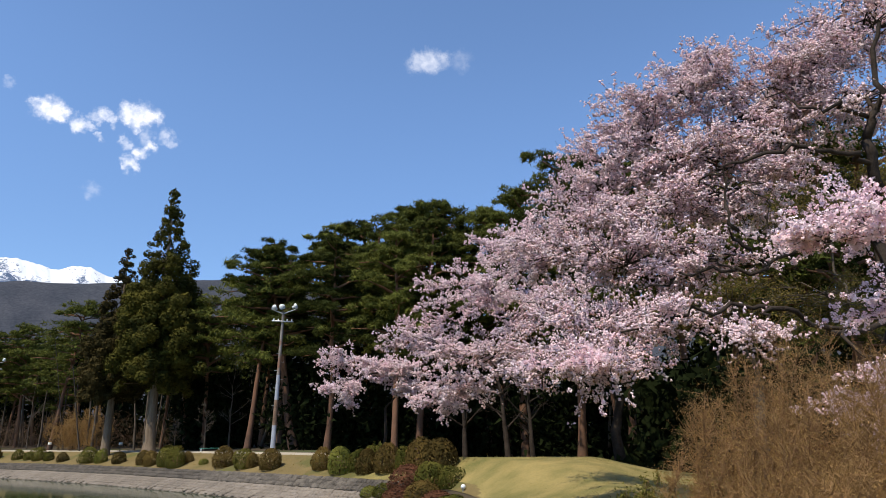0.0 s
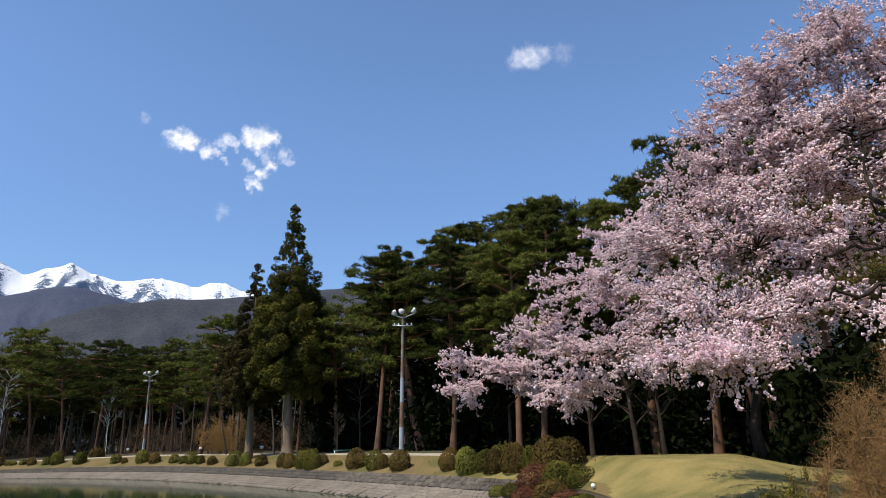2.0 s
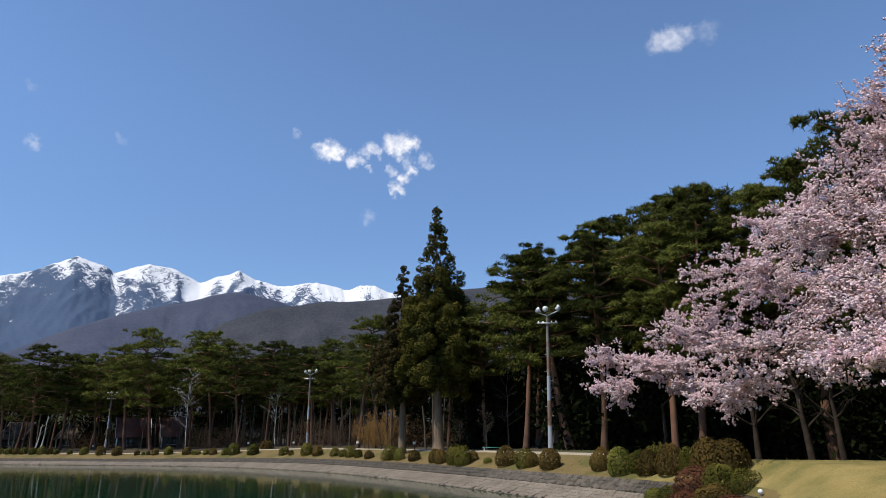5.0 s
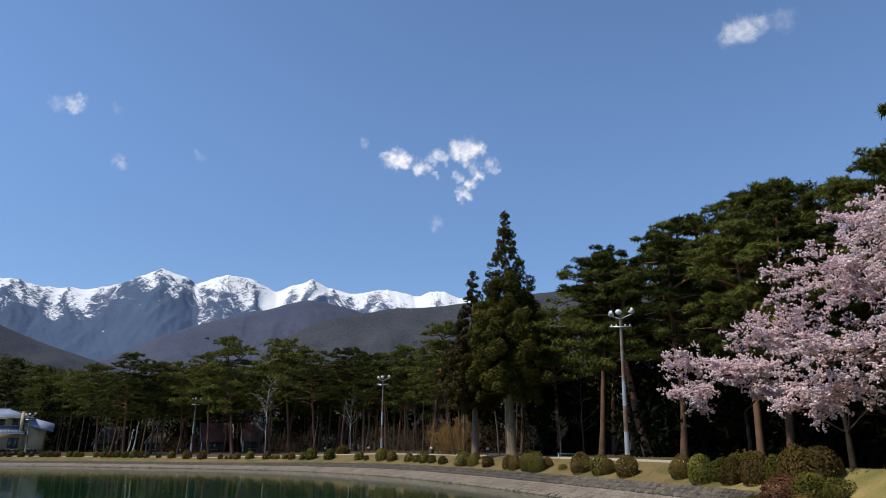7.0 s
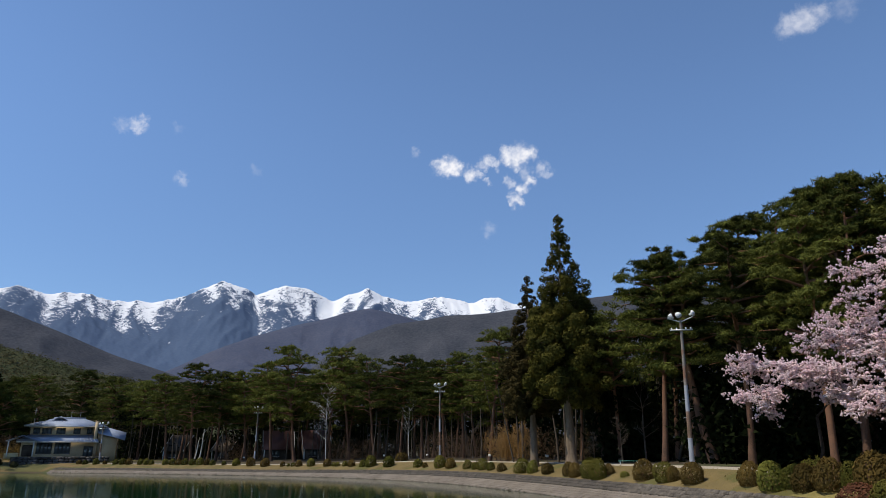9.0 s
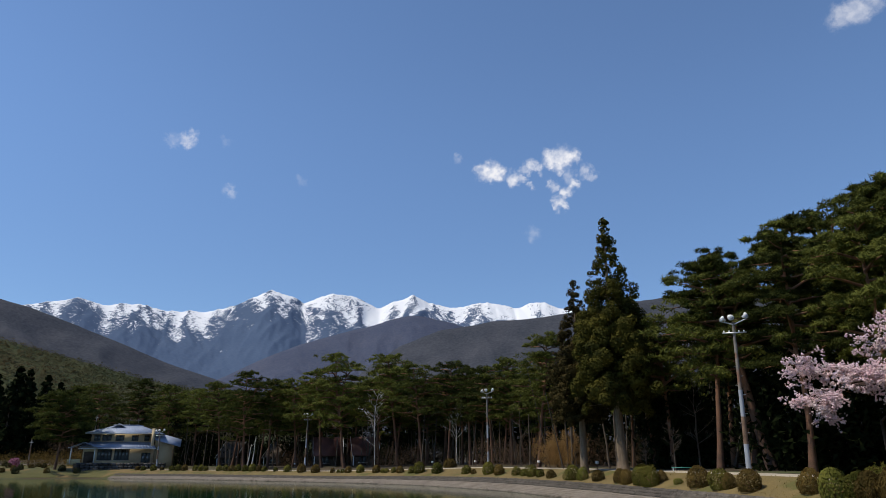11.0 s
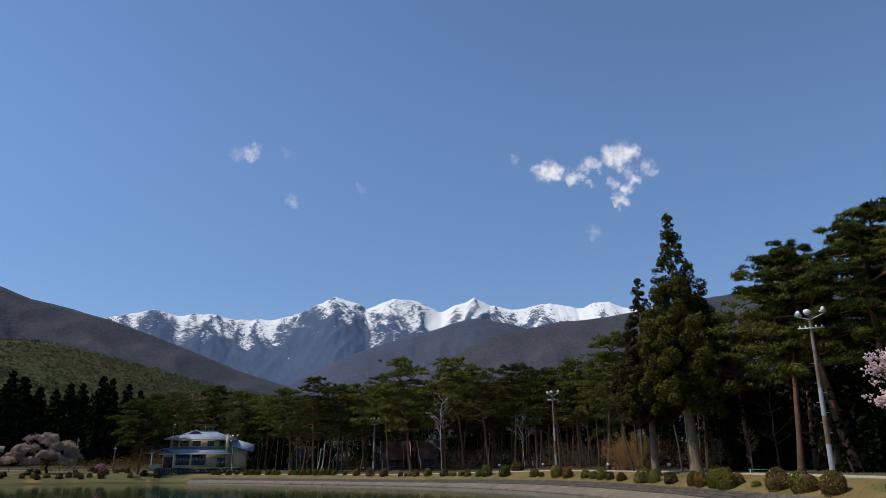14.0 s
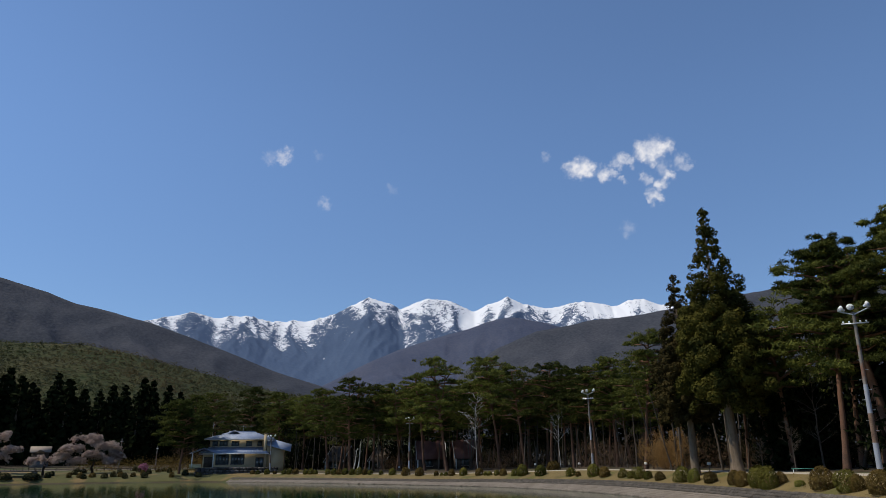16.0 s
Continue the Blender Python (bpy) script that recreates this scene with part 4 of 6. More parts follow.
def plant_cherry(seed, base, fork_up, lobes, girth, sides, twigs, clusters, bloom, label, boughs=()):
    b = spot(*base)
    f = b + Vector((fork_up[0], fork_up[1], fork_up[2]))
    wood, p = cherry(seed, b, f, [lobe_at(*q) for q in lobes], girth, sides, twigs, clusters, 0.0, boughs)
    rng = np.random.default_rng(seed + 100)
    near = np.hypot(p[:, 0], p[:, 1]) < 15.5
    flowers, leaf = Soup(), Soup()
    if near.any():
        flowers.add(*flower_heads(rng, p[near], bloom * 1.3, bloom * 1.35))
    far = np.repeat(p[~near], 2, 0)
    far += rng.normal(0, bloom * 0.65, far.shape)
    flowers.add(*pompoms(rng, far, bloom * rng.uniform(0.7, 1.3, len(far))))
    young = p[rng.uniform(0, 1, len(p)) < 0.10 * (0.4 + (np.sin(p[:, 0] * 0.9) * np.sin(p[:, 2] * 1.1 + 1) > 0))]
    young = np.repeat(young, 3, 0) + rng.normal(0, 0.06, (len(young) * 3, 3))
    leaf.add(*blades(rng, young, unit(rng.normal(size=young.shape)), 0.07, 0.03))
    root = new("cherry_tree")
    part("trunk", wood.mesh("cherry_trunk", CHERRY_BARK, True), root, "dark rough trunk and limbs")
    part("blossom", flowers.mesh("cherry_blossom", PETAL), root, "pale pink blossom in dense clusters")
    part("young_foliage", leaf.mesh("young_leaf", BUD), root, "sparse red-brown young leaves")
    return tagged(root, label, "cherry tree", "cherries on the mound")


plant_cherry(21, (-34.6, 20.5), (0.3, -0.2, 3.4),
             [(-21.6, 20, 26.6, 2.0, 1.2), (-24.8, 20, 27.0, 1.8, 1.0), (-29.6, 20.5, 26.4, 1.9, 1.0), (-27, 20.5, 23.8, 2.4, 1.3), (-33.6, 20.5, 28, 1.8, 1.0), (-35.5, 20, 23.5, 1.9, 1.1), (-31.5, 20.5, 27, 1.6, 0.8), (-20.8, 20, 21.6, 2.0, 1.0), (-24.6, 19.6, 21.6, 2.0, 1.0), (-29, 20, 22, 1.8, 0.9), (-15.6, 20, 18, 1.8, 0.9), (-32, 21, 24, 2.4, 1.5), (-37, 21, 28, 3, 2.4), (-17.6, 20.5, 24.0, 1.8, 1.1), (-14.2, 20.5, 20.2, 1.7, 1.0),
              (-19.4, 19.5, 18.4, 2.2, 1.2), (-24.4, 19, 18.6, 2.3, 1.0), (-9.5, 20.5, 16.0, 1.6, 0.8), (-11.8, 20.5, 18.4, 1.5, 0.8), (-15.5, 20.5, 22.6, 1.6, 0.8), (-19.6, 20.5, 25.8, 1.7, 0.9), (-22.4, 20, 28.6, 1.3, 0.7), (-11.6, 20, 14.6, 2.2, 1.2), (-16.4, 19, 13.4, 2.4, 1.2), (-22, 18.5, 13.4, 2.1, 0.8), (-29.5, 19, 20, 1.3, 0.5),
              (-14, 18, 8.6, 2.5, 1.1), (-19, 17.5, 8.6, 1.6, 0.6), (-14.5, 16, 4.2, 1.6, 0.8), (-9.5, 17, 5.2, 2.1, 0.9), (-34, 12.5, 14.6, 1.1, 0.35), (-31.5, 12.5, 14.0, 0.6, 0.2), (-36.5, 13, 9, 1.0, 0.4), (-26, 16.5, 7.2, 0.9, 0.3), (-35, 15, -0.3, 1.6, 0.7)],
             0.36, 26, 11, 11, 0.034, "large old cherry tree in full pale pink blossom",
             [[(-34, 20.4, 6, 0.18), (-34.9, 20, 13, 0.158), (-34.7, 19.55, 17.3, 0.143), (-35.2, 19.15, 21, 0.12), (-36.2, 18.95, 24, 0.0744), (-37.3, 19.15, 28.5, 0.0496)],
              [(-34.4, 20, 13.5, 0.0744), (-29.6, 18.55, 14, 0.062), (-27, 17.95, 12.4, 0.0527), (-24.2, 17.55, 12.5, 0.0434), (-20, 17.55, 12.6, 0.031), (-15.7, 17.95, 11.3, 0.015)],
              [(-34.2, 20.4, 7.5, 0.0806), (-30.9, 18.55, 7.1, 0.0682), (-27.5, 17.55, 9.2, 0.0589), (-24.3, 16.95, 9.8, 0.0496), (-20, 16.55, 9.2, 0.0372), (-13.1, 16.55, 7.7, 0.015)],
              [(-34.9, 19.35, 19, 0.0744), (-33, 18.35, 20.4, 0.062), (-30, 17.95, 21, 0.0527), (-25.6, 17.75, 20.7, 0.0372), (-22.8, 17.95, 19.6, 0.0279), (-19.5, 18.55, 18.6, 0.015)],
              [(-35.4, 19.15, 22.2, 0.062), (-33.1, 18.15, 23.5, 0.0465), (-30.8, 18.35, 24, 0.031), (-28.6, 18.95, 25.8, 0.015)],
              [(-27, 17.95, 12.4, 0.0496), (-24.8, 17.55, 14.6, 0.0527), (-24.5, 17.35, 16.6, 0.0465), (-24.6, 17.75, 19.8, 0.0217)],
              [(-26.6, 17.95, 13.2, 0.031), (-27.2, 17.75, 16, 0.0248), (-27.6, 18.15, 18.2, 0.015)]])
plant_cherry(22, (-14.6, 37), (0.1, -0.4, 3.4),
             [(-7, 33.2, 15.2, 2.95, 1.6), (-3, 33.2, 11.6, 3.44, 1.84), (-9, 32.0, 10.5, 3.44, 1.84), (1, 34.4, 8.4, 2.46, 1.48), (-4, 32.0, 6.4, 3.44, 1.48), (-11, 32.0, 6, 3.44, 1.48), (-1, 33.2, 3.7, 2.21, 0.98), (0, 33.2, 2.4, 1.11, 0.61)],
             0.26, 18, 12, 12, 0.046, "spreading cherry tree in pale pink blossom on the mound")
plant_cherry(23, (4.6, 39), (0.2, 0, 3.0),
             [(7.4, 38, 6.2, 1.5, 0.9), (5, 38, 5.8, 1.8, 0.8), (8.4, 37.5, 3.4, 0.7, 0.8), (2.8, 38, 5, 1.4, 0.8), (3, 38, 3.6, 0.8, 0.3), (7.2, 38, 4.4, 0.8, 0.6)],
             0.09, 22, 12, 11, 0.05, "small cherry tree with drooping pale pink blossom")


def leafing_tree(seed, base, lobes):
    """A tree behind the cherries, just coming into olive-brown leaf."""
    b = spot(*base)
    wood, p = cherry(seed, b, b + Vector((0.2, 0.1, 4.0)), [lobe_at(*q) for q in lobes], 0.22, 24, 7, 5)
    rng = np.random.default_rng(seed)
    p = np.repeat(p, 4, 0) + rng.normal(0, 0.09, (len(p) * 4, 3))
    leaves = Soup()
    leaves.add(*petals(rng, p, 0.075 * rng.uniform(0.7, 1.3, len(p)), rng.normal(size=p.shape) + [0, 0, 0.8]))
    root = new("leafing_tree")
    part("trunk", wood.mesh("leafing_trunk", GREY_BARK, True), root)
    part("crown", leaves.mesh("leafing_crown", OLIVE), root, "sparse olive-brown young leaves")
    return tagged(root, "tree coming into olive-brown young leaf behind the cherries", "tree", "leafing trees behind the cherries")


leafing_tree(31, (-25, 29), [(-21, 28, 15.5, 2.6, 1.6), (-26, 29, 17.5, 3.0, 2.0), (-24, 28, 10, 2.8, 1.5), (-17, 29, 10, 2.4, 1.4)])
leafing_tree(32, (-33, 27), [(-30.5, 27, 15.5, 2.6, 1.8), (-35, 28, 17, 2.8, 2.2), (-31, 26, 9.5, 2.8, 1.5), (-36, 26, 9, 2.6, 1.5)])

# ---- undergrowth and far woods, near-black in place of shade ----


def thicket(name, spans, count, blade, mat, seed, label, slim=0.5, upright=0.0):
    """Leaves of a dense wood: spans of bearing, distance and height, many clumps each."""
    rng = np.random.default_rng(seed)
    leaf = Soup()
    for az0, az1, d0, d1, low, high, share in spans:
        n = int(count * share)
        k = n // 40
        az, d = rng.uniform(az1, az0, k), rng.uniform(d0, d1, k)
        x, y = -np.sin(np.radians(az)) * d, np.cos(np.radians(az)) * d
        c = np.column_stack([x, y, ground_z(x, y) + low + (high - low) * rng.uniform(0, 1, k) ** 1.3])
        p = np.repeat(c, 40, 0) + rng.normal(0, 1, (k * 40, 3)) * [0.9, 0.9, 0.6]
        leaf.add(*blades(rng, p, unit(rng.normal(size=p.shape) + [0, 0, upright]), blade * rng.uniform(0.6, 1.3, len(p)), blade * slim))
    return tagged(new(name, leaf.mesh(name, mat)), label, "undergrowth", kind="stuff")


# The leaf colour carries the shade under the canopy.
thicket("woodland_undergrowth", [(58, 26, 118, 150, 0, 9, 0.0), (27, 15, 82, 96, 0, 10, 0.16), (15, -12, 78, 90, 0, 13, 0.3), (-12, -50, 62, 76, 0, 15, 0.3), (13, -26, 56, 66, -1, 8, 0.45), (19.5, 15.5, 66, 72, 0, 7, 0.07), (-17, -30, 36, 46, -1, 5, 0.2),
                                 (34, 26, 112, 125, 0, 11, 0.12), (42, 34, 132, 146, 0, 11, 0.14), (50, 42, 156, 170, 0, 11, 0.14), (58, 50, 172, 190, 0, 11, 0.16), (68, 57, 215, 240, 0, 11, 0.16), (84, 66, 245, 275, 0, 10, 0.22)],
        60000, 0.7, DARK_SHADE_LEAF, 51, "evergreen undergrowth and far trees behind the pines, near-black for shade")


# Filler leaves far behind the trunks: near-black colour replaces the wood's shade.
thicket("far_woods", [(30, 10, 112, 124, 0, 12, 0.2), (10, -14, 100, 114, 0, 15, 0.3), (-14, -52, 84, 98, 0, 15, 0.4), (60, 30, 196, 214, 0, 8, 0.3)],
        14000, 2.0, DARK_SHADE_LEAF, 54, "oversized near-black leaves standing in for the wood's shaded depth", 0.6)


thicket("brown_brushwood", [(34, 26, 90, 102, 0, 3, 0.2), (42, 34, 116, 130, 0, 3, 0.25), (50, 42, 148, 160, 0, 3, 0.25), (26, 13, 70, 80, 0, 3, 0.15), (66, 62, 176, 196, 0, 5, 0.15)],
        46000, 0.5, BRUSH, 57, "bare brown brushwood among the pine trunks", 0.045, 1.1)


thicket("shrubbery", [(66.5, 62.2, 166, 182, 0, 2.6, 0.6), (72, 66.5, 176, 200, 0, 1.8, 0.4)], 9000, 0.3, SHRUB_BROWN, 58, "low russet shrubbery on the slope beside the house")


def stand_of_stems(seed):
    """Slender far trunks in the shade of the wood."""
    rng = np.random.default_rng(seed)
    wood = Soup()
    for az0, az1, d0, d1, n in ((27, 16, 72, 84, 14), (16, -12, 64, 82, 24), (-12, -40, 48, 64, 12), (58, 27, 0, 0, 90)):
        for _ in range(n):
            az = rng.uniform(az1, az0)
            d = rng.uniform(d0, d1) if d0 else np.interp(az, [27, 33, 41, 52, 58], [78, 98, 122, 148, 176]) * rng.uniform(1.0, 1.2)
            p = polar(az, d)
            z, h, le = gz(p.x, p.y), rng.uniform(6, 13), rng.normal(0, 0.09, 2)
            t = np.linspace(0, 1, 4)
            wood.add(*tube(np.column_stack([p.x + le[0] * h * t + rng.normal(0, 0.06, 4), p.y + le[1] * h * t, z - 0.2 + h * t]), rng.uniform(0.06, 0.17) * (1 - 0.6 * t), 5))
    return tagged(new("woodland_stems", wood.mesh("woodland_stems", GREY_BARK, True)), "slender grey and brown trunks deep in the wood", "trunks", kind="stuff")


stand_of_stems(52)


def hill_trees(seed):
    """Small crowns over the near hill."""
    rng = np.random.default_rng(seed)
    leaf = Soup()
    me = HILL.data
    co = np.empty(len(me.vertices) * 3)
    me.vertices.foreach_get("co", co)
    co = co.reshape(-1, 3)
    bearing = np.degrees(np.arctan2(-co[:, 0], co[:, 1]))
    co = co[(bearing < 82) & (bearing > 52)]
    pick = co[rng.integers(0, len(co), 30000)] + rng.normal(0, 1, (30000, 3)) * [4, 4, 0]
    pick = pick[np.hypot(pick[:, 0], pick[:, 1]) > 345]
    r = np.repeat(rng.uniform(0.7, 1.5, len(pick)), 4)
    d = unit(rng.normal(size=(len(r), 3)) + [0, 0, 0.7])
    leaf.add(*petals(rng, np.repeat(pick, 4, 0) + d * r[:, None], r * 1.15, d + [0, 0, 1.2] + rng.normal(0, 0.15, d.shape)))
    return tagged(new("hill_woods", leaf.mesh("hill_woods", HILL_LEAF)), "young green and russet treetops covering the low hill", "woods", kind="stuff")


HILL_LEAF = material("hill_treetops", (0.044, 0.056, 0.026), (0.098, 0.078, 0.044), 0.012, 0.9, 0.1, 0.2, 0, translucent=0.4, spec=0.05)
hill_trees(53)

# ---- stone and concrete facing of the bank ----


def frustum(name, mat, taper, jag, seed):
    """A facing block a metre by a metre by one high, with drawn-in top edges."""
    rng = np.random.default_rng(seed)
    b = np.array([(-0.5, -0.5, 0), (0.5, -0.5, 0), (0.5, 0.5, 0), (-0.5, 0.5, 0)], float)
    m = b * [0.99, 0.99, 1] + [0, 0, 0.6]
    t = b * [taper, taper, 1] + [0, 0, 1.0]
    v = np.vstack([b, m, t])
    v[:, :2] += rng.normal(0, jag, (12, 2))
    v[8:, 2] += rng.normal(0, jag * 2, 4)
    f = []
    for r in (0, 4):
        for i in range(4):
            a, c = r + i, r + (i + 1) % 4
            f += [(a, c, c + 4), (a, c + 4, a + 4)]
    f += [(8, 9, 10), (8, 10, 11)]
    return v, np.array(f), tri_mesh(name, v, f, mat)


ARC = np.concatenate([[0], np.cumsum(np.linalg.norm(np.diff(np.vstack([SHORE_XY, SHORE_XY[:1]]), axis=0), axis=1))])


def shore_frame(u):
    """Place, way along and way out at a length along the waterline."""
    k = np.searchsorted(ARC, u % ARC[-1], side="right") - 1
    f = (u % ARC[-1] - ARC[k]) / (ARC[k + 1] - ARC[k])
    j = (k + 1) % 720
    p = SHORE_XY[k] * (1 - f) + SHORE_XY[j] * f
    o = unit(OUT[k] * (1 - f) + OUT[j] * f)
    return p, np.array([o[1], -o[0]]), o


def facing(name, s0, s1, rows, wide, thick, shapes, mat, near, label, piece_name, seed):
    """Courses of blocks on the sloping bank: those of the nearest stretch singly, the rest joined."""
    rng = np.random.default_rng(seed)
    bed = tagged(strip(name, [s0, (s0 + s1) / 2, s1], 0.012, JOINT, FACED[0], FACED[1], False), label, "bank facing", kind="structure")
    rest, made = Soup(), 0
    deep = (s1 - s0) / rows
    for r in range(rows):
        s = s0 + (r + 0.5) * deep
        u = 0.0
        while u < ARC[-1]:
            w = wide * rng.uniform(1 - shapes[1], 1 + shapes[1])
            p, along, out = shore_frame(u + w / 2)
            u += w
            az, d = math.degrees(math.atan2(-p[0], p[1])), math.hypot(p[0], p[1])
            if d < 24 or az < 4 or az > 62:
                continue
            q, a0, a1 = p + out * s, p + out * (s - deep / 2), p + out * (s + deep / 2)
            z0, z1 = gz(*a0), gz(*a1)
            ex, ey = np.array([*along, 0.0]), np.array([*(out * deep), z1 - z0])
            slope = np.linalg.norm(ey)
            ey = ey / slope
            m = Matrix(((*ex,), (*ey,), (*np.cross(ex, ey),))).transposed()
            if m.col[2][2] < 0:
                m = Matrix(((*-ex,), (*ey,), (*np.cross(-ex, ey),))).transposed()
            kind = shapes[0][int(rng.integers(len(shapes[0])))]
            size = Vector((w * 0.93, slope * 0.88, thick * rng.uniform(0.8, 1.25)))
            full = Matrix.LocRotScale(Vector((q[0], q[1], (z0 + z1) / 2 + 0.005)), m.to_quaternion(), size)
            if near[0] < az < near[1] and made < 300:
                made += 1
                ob = new(piece_name, kind[2])
                ob.parent, ob.matrix_world = bed, full
            else:
                a = np.array(full)
                rest.add(kind[0] @ a[:3, :3].T + a[:3, 3], kind[1])
    tagged(part(name + "_rest", rest.mesh(name + "_rest", mat), bed), kind="stuff")
    return bed


# ---- shrubs ----
BUSHES = {}
for tone, mat in (("green", SHRUB_GREEN), ("russet", SHRUB_BROWN), ("lime", SHRUB_LIME), ("red", SHRUB_RED)):
    for k in range(2):
        w, l = bush(60 + k + len(BUSHES) * 3, 0.62, 0.62, 2700, 0.078)
        BUSHES[tone, k] = (w.mesh("shrub_twigs", TWIG), l.mesh("shrub_leaves", mat))
FAR_BUSH = []
for k, mat in enumerate((SHRUB_GREEN, SHRUB_BROWN)):
    w, l = bush(80 + k, 0.62, 0.62, 760, 0.155)
    FAR_BUSH.append((w.mesh("shrub_twigs", TWIG), l.mesh("shrub_leaves", mat)))


def shrub(meshes, at, wide, high, label, group="clipped shrubs along the bank"):
    root = new("shrub")
    root.matrix_world = Matrix.LocRotScale(at, Euler((0, 0, chance.uniform(0, 6.28))), (wide / 1.26, wide / 1.26, high / 0.94))
    part("branchwork", meshes[0], root)
    part("foliage", meshes[1], root)
    return tagged(root, label, "shrub", group)


TONES = {"green": "rounded olive green clipped shrub on the grassy bank", "russet": "rounded russet brown clipped shrub on the grassy bank", "lime": "bright lime green clipped shrub on the grassy bank", "red": "low red-brown shrub at the foot of the bank"}


def on_bank(az, s=3.8):
    """The place at that bearing that lies s metres up from the waterline of the far bank."""
    d0 = float(np.interp(az, [-3, 1.5, 5.5, 11, 16.8, 22, 27, 33, 41, 52, 59.6, 66, 75], [24, 27, 32, 36.5, 42.8, 51, 61.5, 77, 96, 118, 138, 152, 159]))
    ds = d0 + np.linspace(0, 44, 180)
    x, y = -np.sin(np.radians(az)) * ds, np.cos(np.radians(az)) * ds
    k = int(np.argmax(shore_distance(x, y) > s))
    return Vector((x[k], y[k], gz(x[k], y[k]) - 0.04))


# Bearing, distance up from the waterline, width, height and tone of the shrubs on the near bank.
NEAR_SHRUBS = [(27.95, 2.8, 1.0, 0.8, "russet"), (26.25, 2.7, 1.4, 1.2, "green"), (25.5, 2.7, 1.0, 1.05, "lime"), (24.28, 2.8, 1.1, 0.9, "russet"), (22.6, 2.65, 1.1, 1.05, "russet"), (22.15, 2.5, 1.1, 1.1, "russet"),
               (20.95, 2.5, 1.5, 1.55, "green"), (20.35, 2.35, 1.2, 1.35, "green"), (19.5, 3.3, 0.8, 0.8, "russet"), (18.3, 3.1, 0.65, 0.4, "lime"), (16.82, 2.8, 1.5, 1.3, "russet"), (15.3, 2.7, 1.2, 1.1, "green"),
               (14.75, 2.9, 0.9, 0.9, "russet"), (13.3, 2.8, 1.35, 1.2, "russet")]
NEAREST_SHRUBS = [(9.3, 3.0, 1.25, 1.2, "russet"), (7.85, 2.75, 1.35, 1.35, "lime"), (6.5, 3.2, 1.1, 1.2, "green"), (5.7, 2.8, 1.1, 1.25, "russet"), (4.1, 2.8, 1.5, 1.4, "russet"), (2.7, 3.1, 0.95, 1.0, "green"),
                  (1.25, 2.8, 1.6, 1.55, "russet"), (-0.15, 2.8, 1.7, 1.55, "russet"), (0.5, 2.0, 1.5, 1.2, "green"), (-1.0, 2.3, 1.0, 0.8, "green"), (2.4, 1.7, 1.6, 1.1, "red"), (4.3, 1.1, 1.1, 0.55, "green"), (5.5, 1.0, 0.9, 0.45, "lime"), (1.2, 1.2, 1.5, 0.85, "russet"), (0.1, 1.1, 1.4, 0.7, "red"), (3.3, 0.9, 1.3, 0.6, "red"), (-0.9, 1.3, 1.2, 0.55, "green")]
for k, (az, up, wide, high, tone) in enumerate(NEAR_SHRUBS + NEAREST_SHRUBS):
    shrub(BUSHES[tone, k % 2], on_bank(az, up), wide * 1.03, high * 1.02, TONES[tone])
# The row along the far bank, by bearing and width.
FAR_ROW = [(60.0, 1.0), (59.6, 1.0), (58.9, 1.2), (58.3, 0.8), (57.6, 1.1), (57.15, 1.3), (56.7, 1.2), (55.9, 1.15), (55.5, 1.1), (55.15, 0.9), (54.2, 1.1), (53.7, 1.2), (53.25, 1.25), (52.8, 1.2), (52.25, 1.25),
           (51.7, 1.3), (51.2, 1.1), (50.8, 1.0), (49.95, 0.8), (49.05, 1.3), (47.95, 1.45), (46.85, 1.5), (45.5, 0.8), (45.05, 0.6), (44.7, 0.7), (44.25, 1.1), (43.3, 1.3), (42.0, 1.3), (41.5, 0.7), (41.2, 0.8),
           (40.6, 0.9), (40.1, 1.1), (39.15, 1.05), (38.55, 1.6), (37.1, 1.6), (34.7, 1.25), (34.15, 0.7), (32.95, 1.5), (32.1, 1.3), (30.7, 0.95), (30.1, 0.95), (29.45, 1.2), (28.85, 0.95)]
for k, (az, wide) in enumerate(FAR_ROW):
    tone = "russet" if k in (0, 3, 6, 12, 16, 20, 21, 22, 25, 27, 31, 36, 38) else "green"
    up = float(np.interp(az, [28, 34, 39, 42, 47, 50, 60], [2.9, 3.2, 3.6, 4.1, 4.3, 4.9, 5.1]))
    shrub(BUSHES[tone, k % 2] if az < 31 else FAR_BUSH[tone == "russet"], on_bank(az, up), wide, wide * chance.uniform(0.78, 0.95), TONES[tone])
shrub(FAR_BUSH[1], on_bank(36.05, 8.4), 1.9, 1.3, "brown shrub on the grass behind the path")

# ---- floodlight poles ----
POLE = material("weathered_grey_pole", (0.13, 0.112, 0.095), (0.25, 0.222, 0.19), 0.9, 0.6, 12, 0.4, 0.1, spots=((0.20, 0.11, 0.07), 0.8, 0.54))
RUST = material("rust_brown_steel", (0.10, 0.06, 0.04), (0.24, 0.16, 0.11), 2.0, 0.85, 14, 0.5, 0.3)
POLE_WHITE = material("white_painted_pole_foot", (0.27, 0.29, 0.33), (0.38, 0.40, 0.44), 1.5, 0.5, 20, 0.3, 0.1, spots=((0.32, 0.17, 0.10), 1.3, 0.60))
STEEL = material("galvanised_steel", (0.42, 0.43, 0.44), (0.60, 0.61, 0.62), 3.0, 0.4, 30, 0.3, 0.05, metal=0.6)
LAMP_SHELL = material("white_enamel_lamp", (0.66, 0.68, 0.70), (0.84, 0.85, 0.86), 2.0, 0.35, 20, 0.3, 0.0)
LENS = material("lamp_glass", (0.45, 0.50, 0.55), (0.62, 0.66, 0.70), 2.0, 0.08, 20, 0.2, 0.0, spec=0.8)


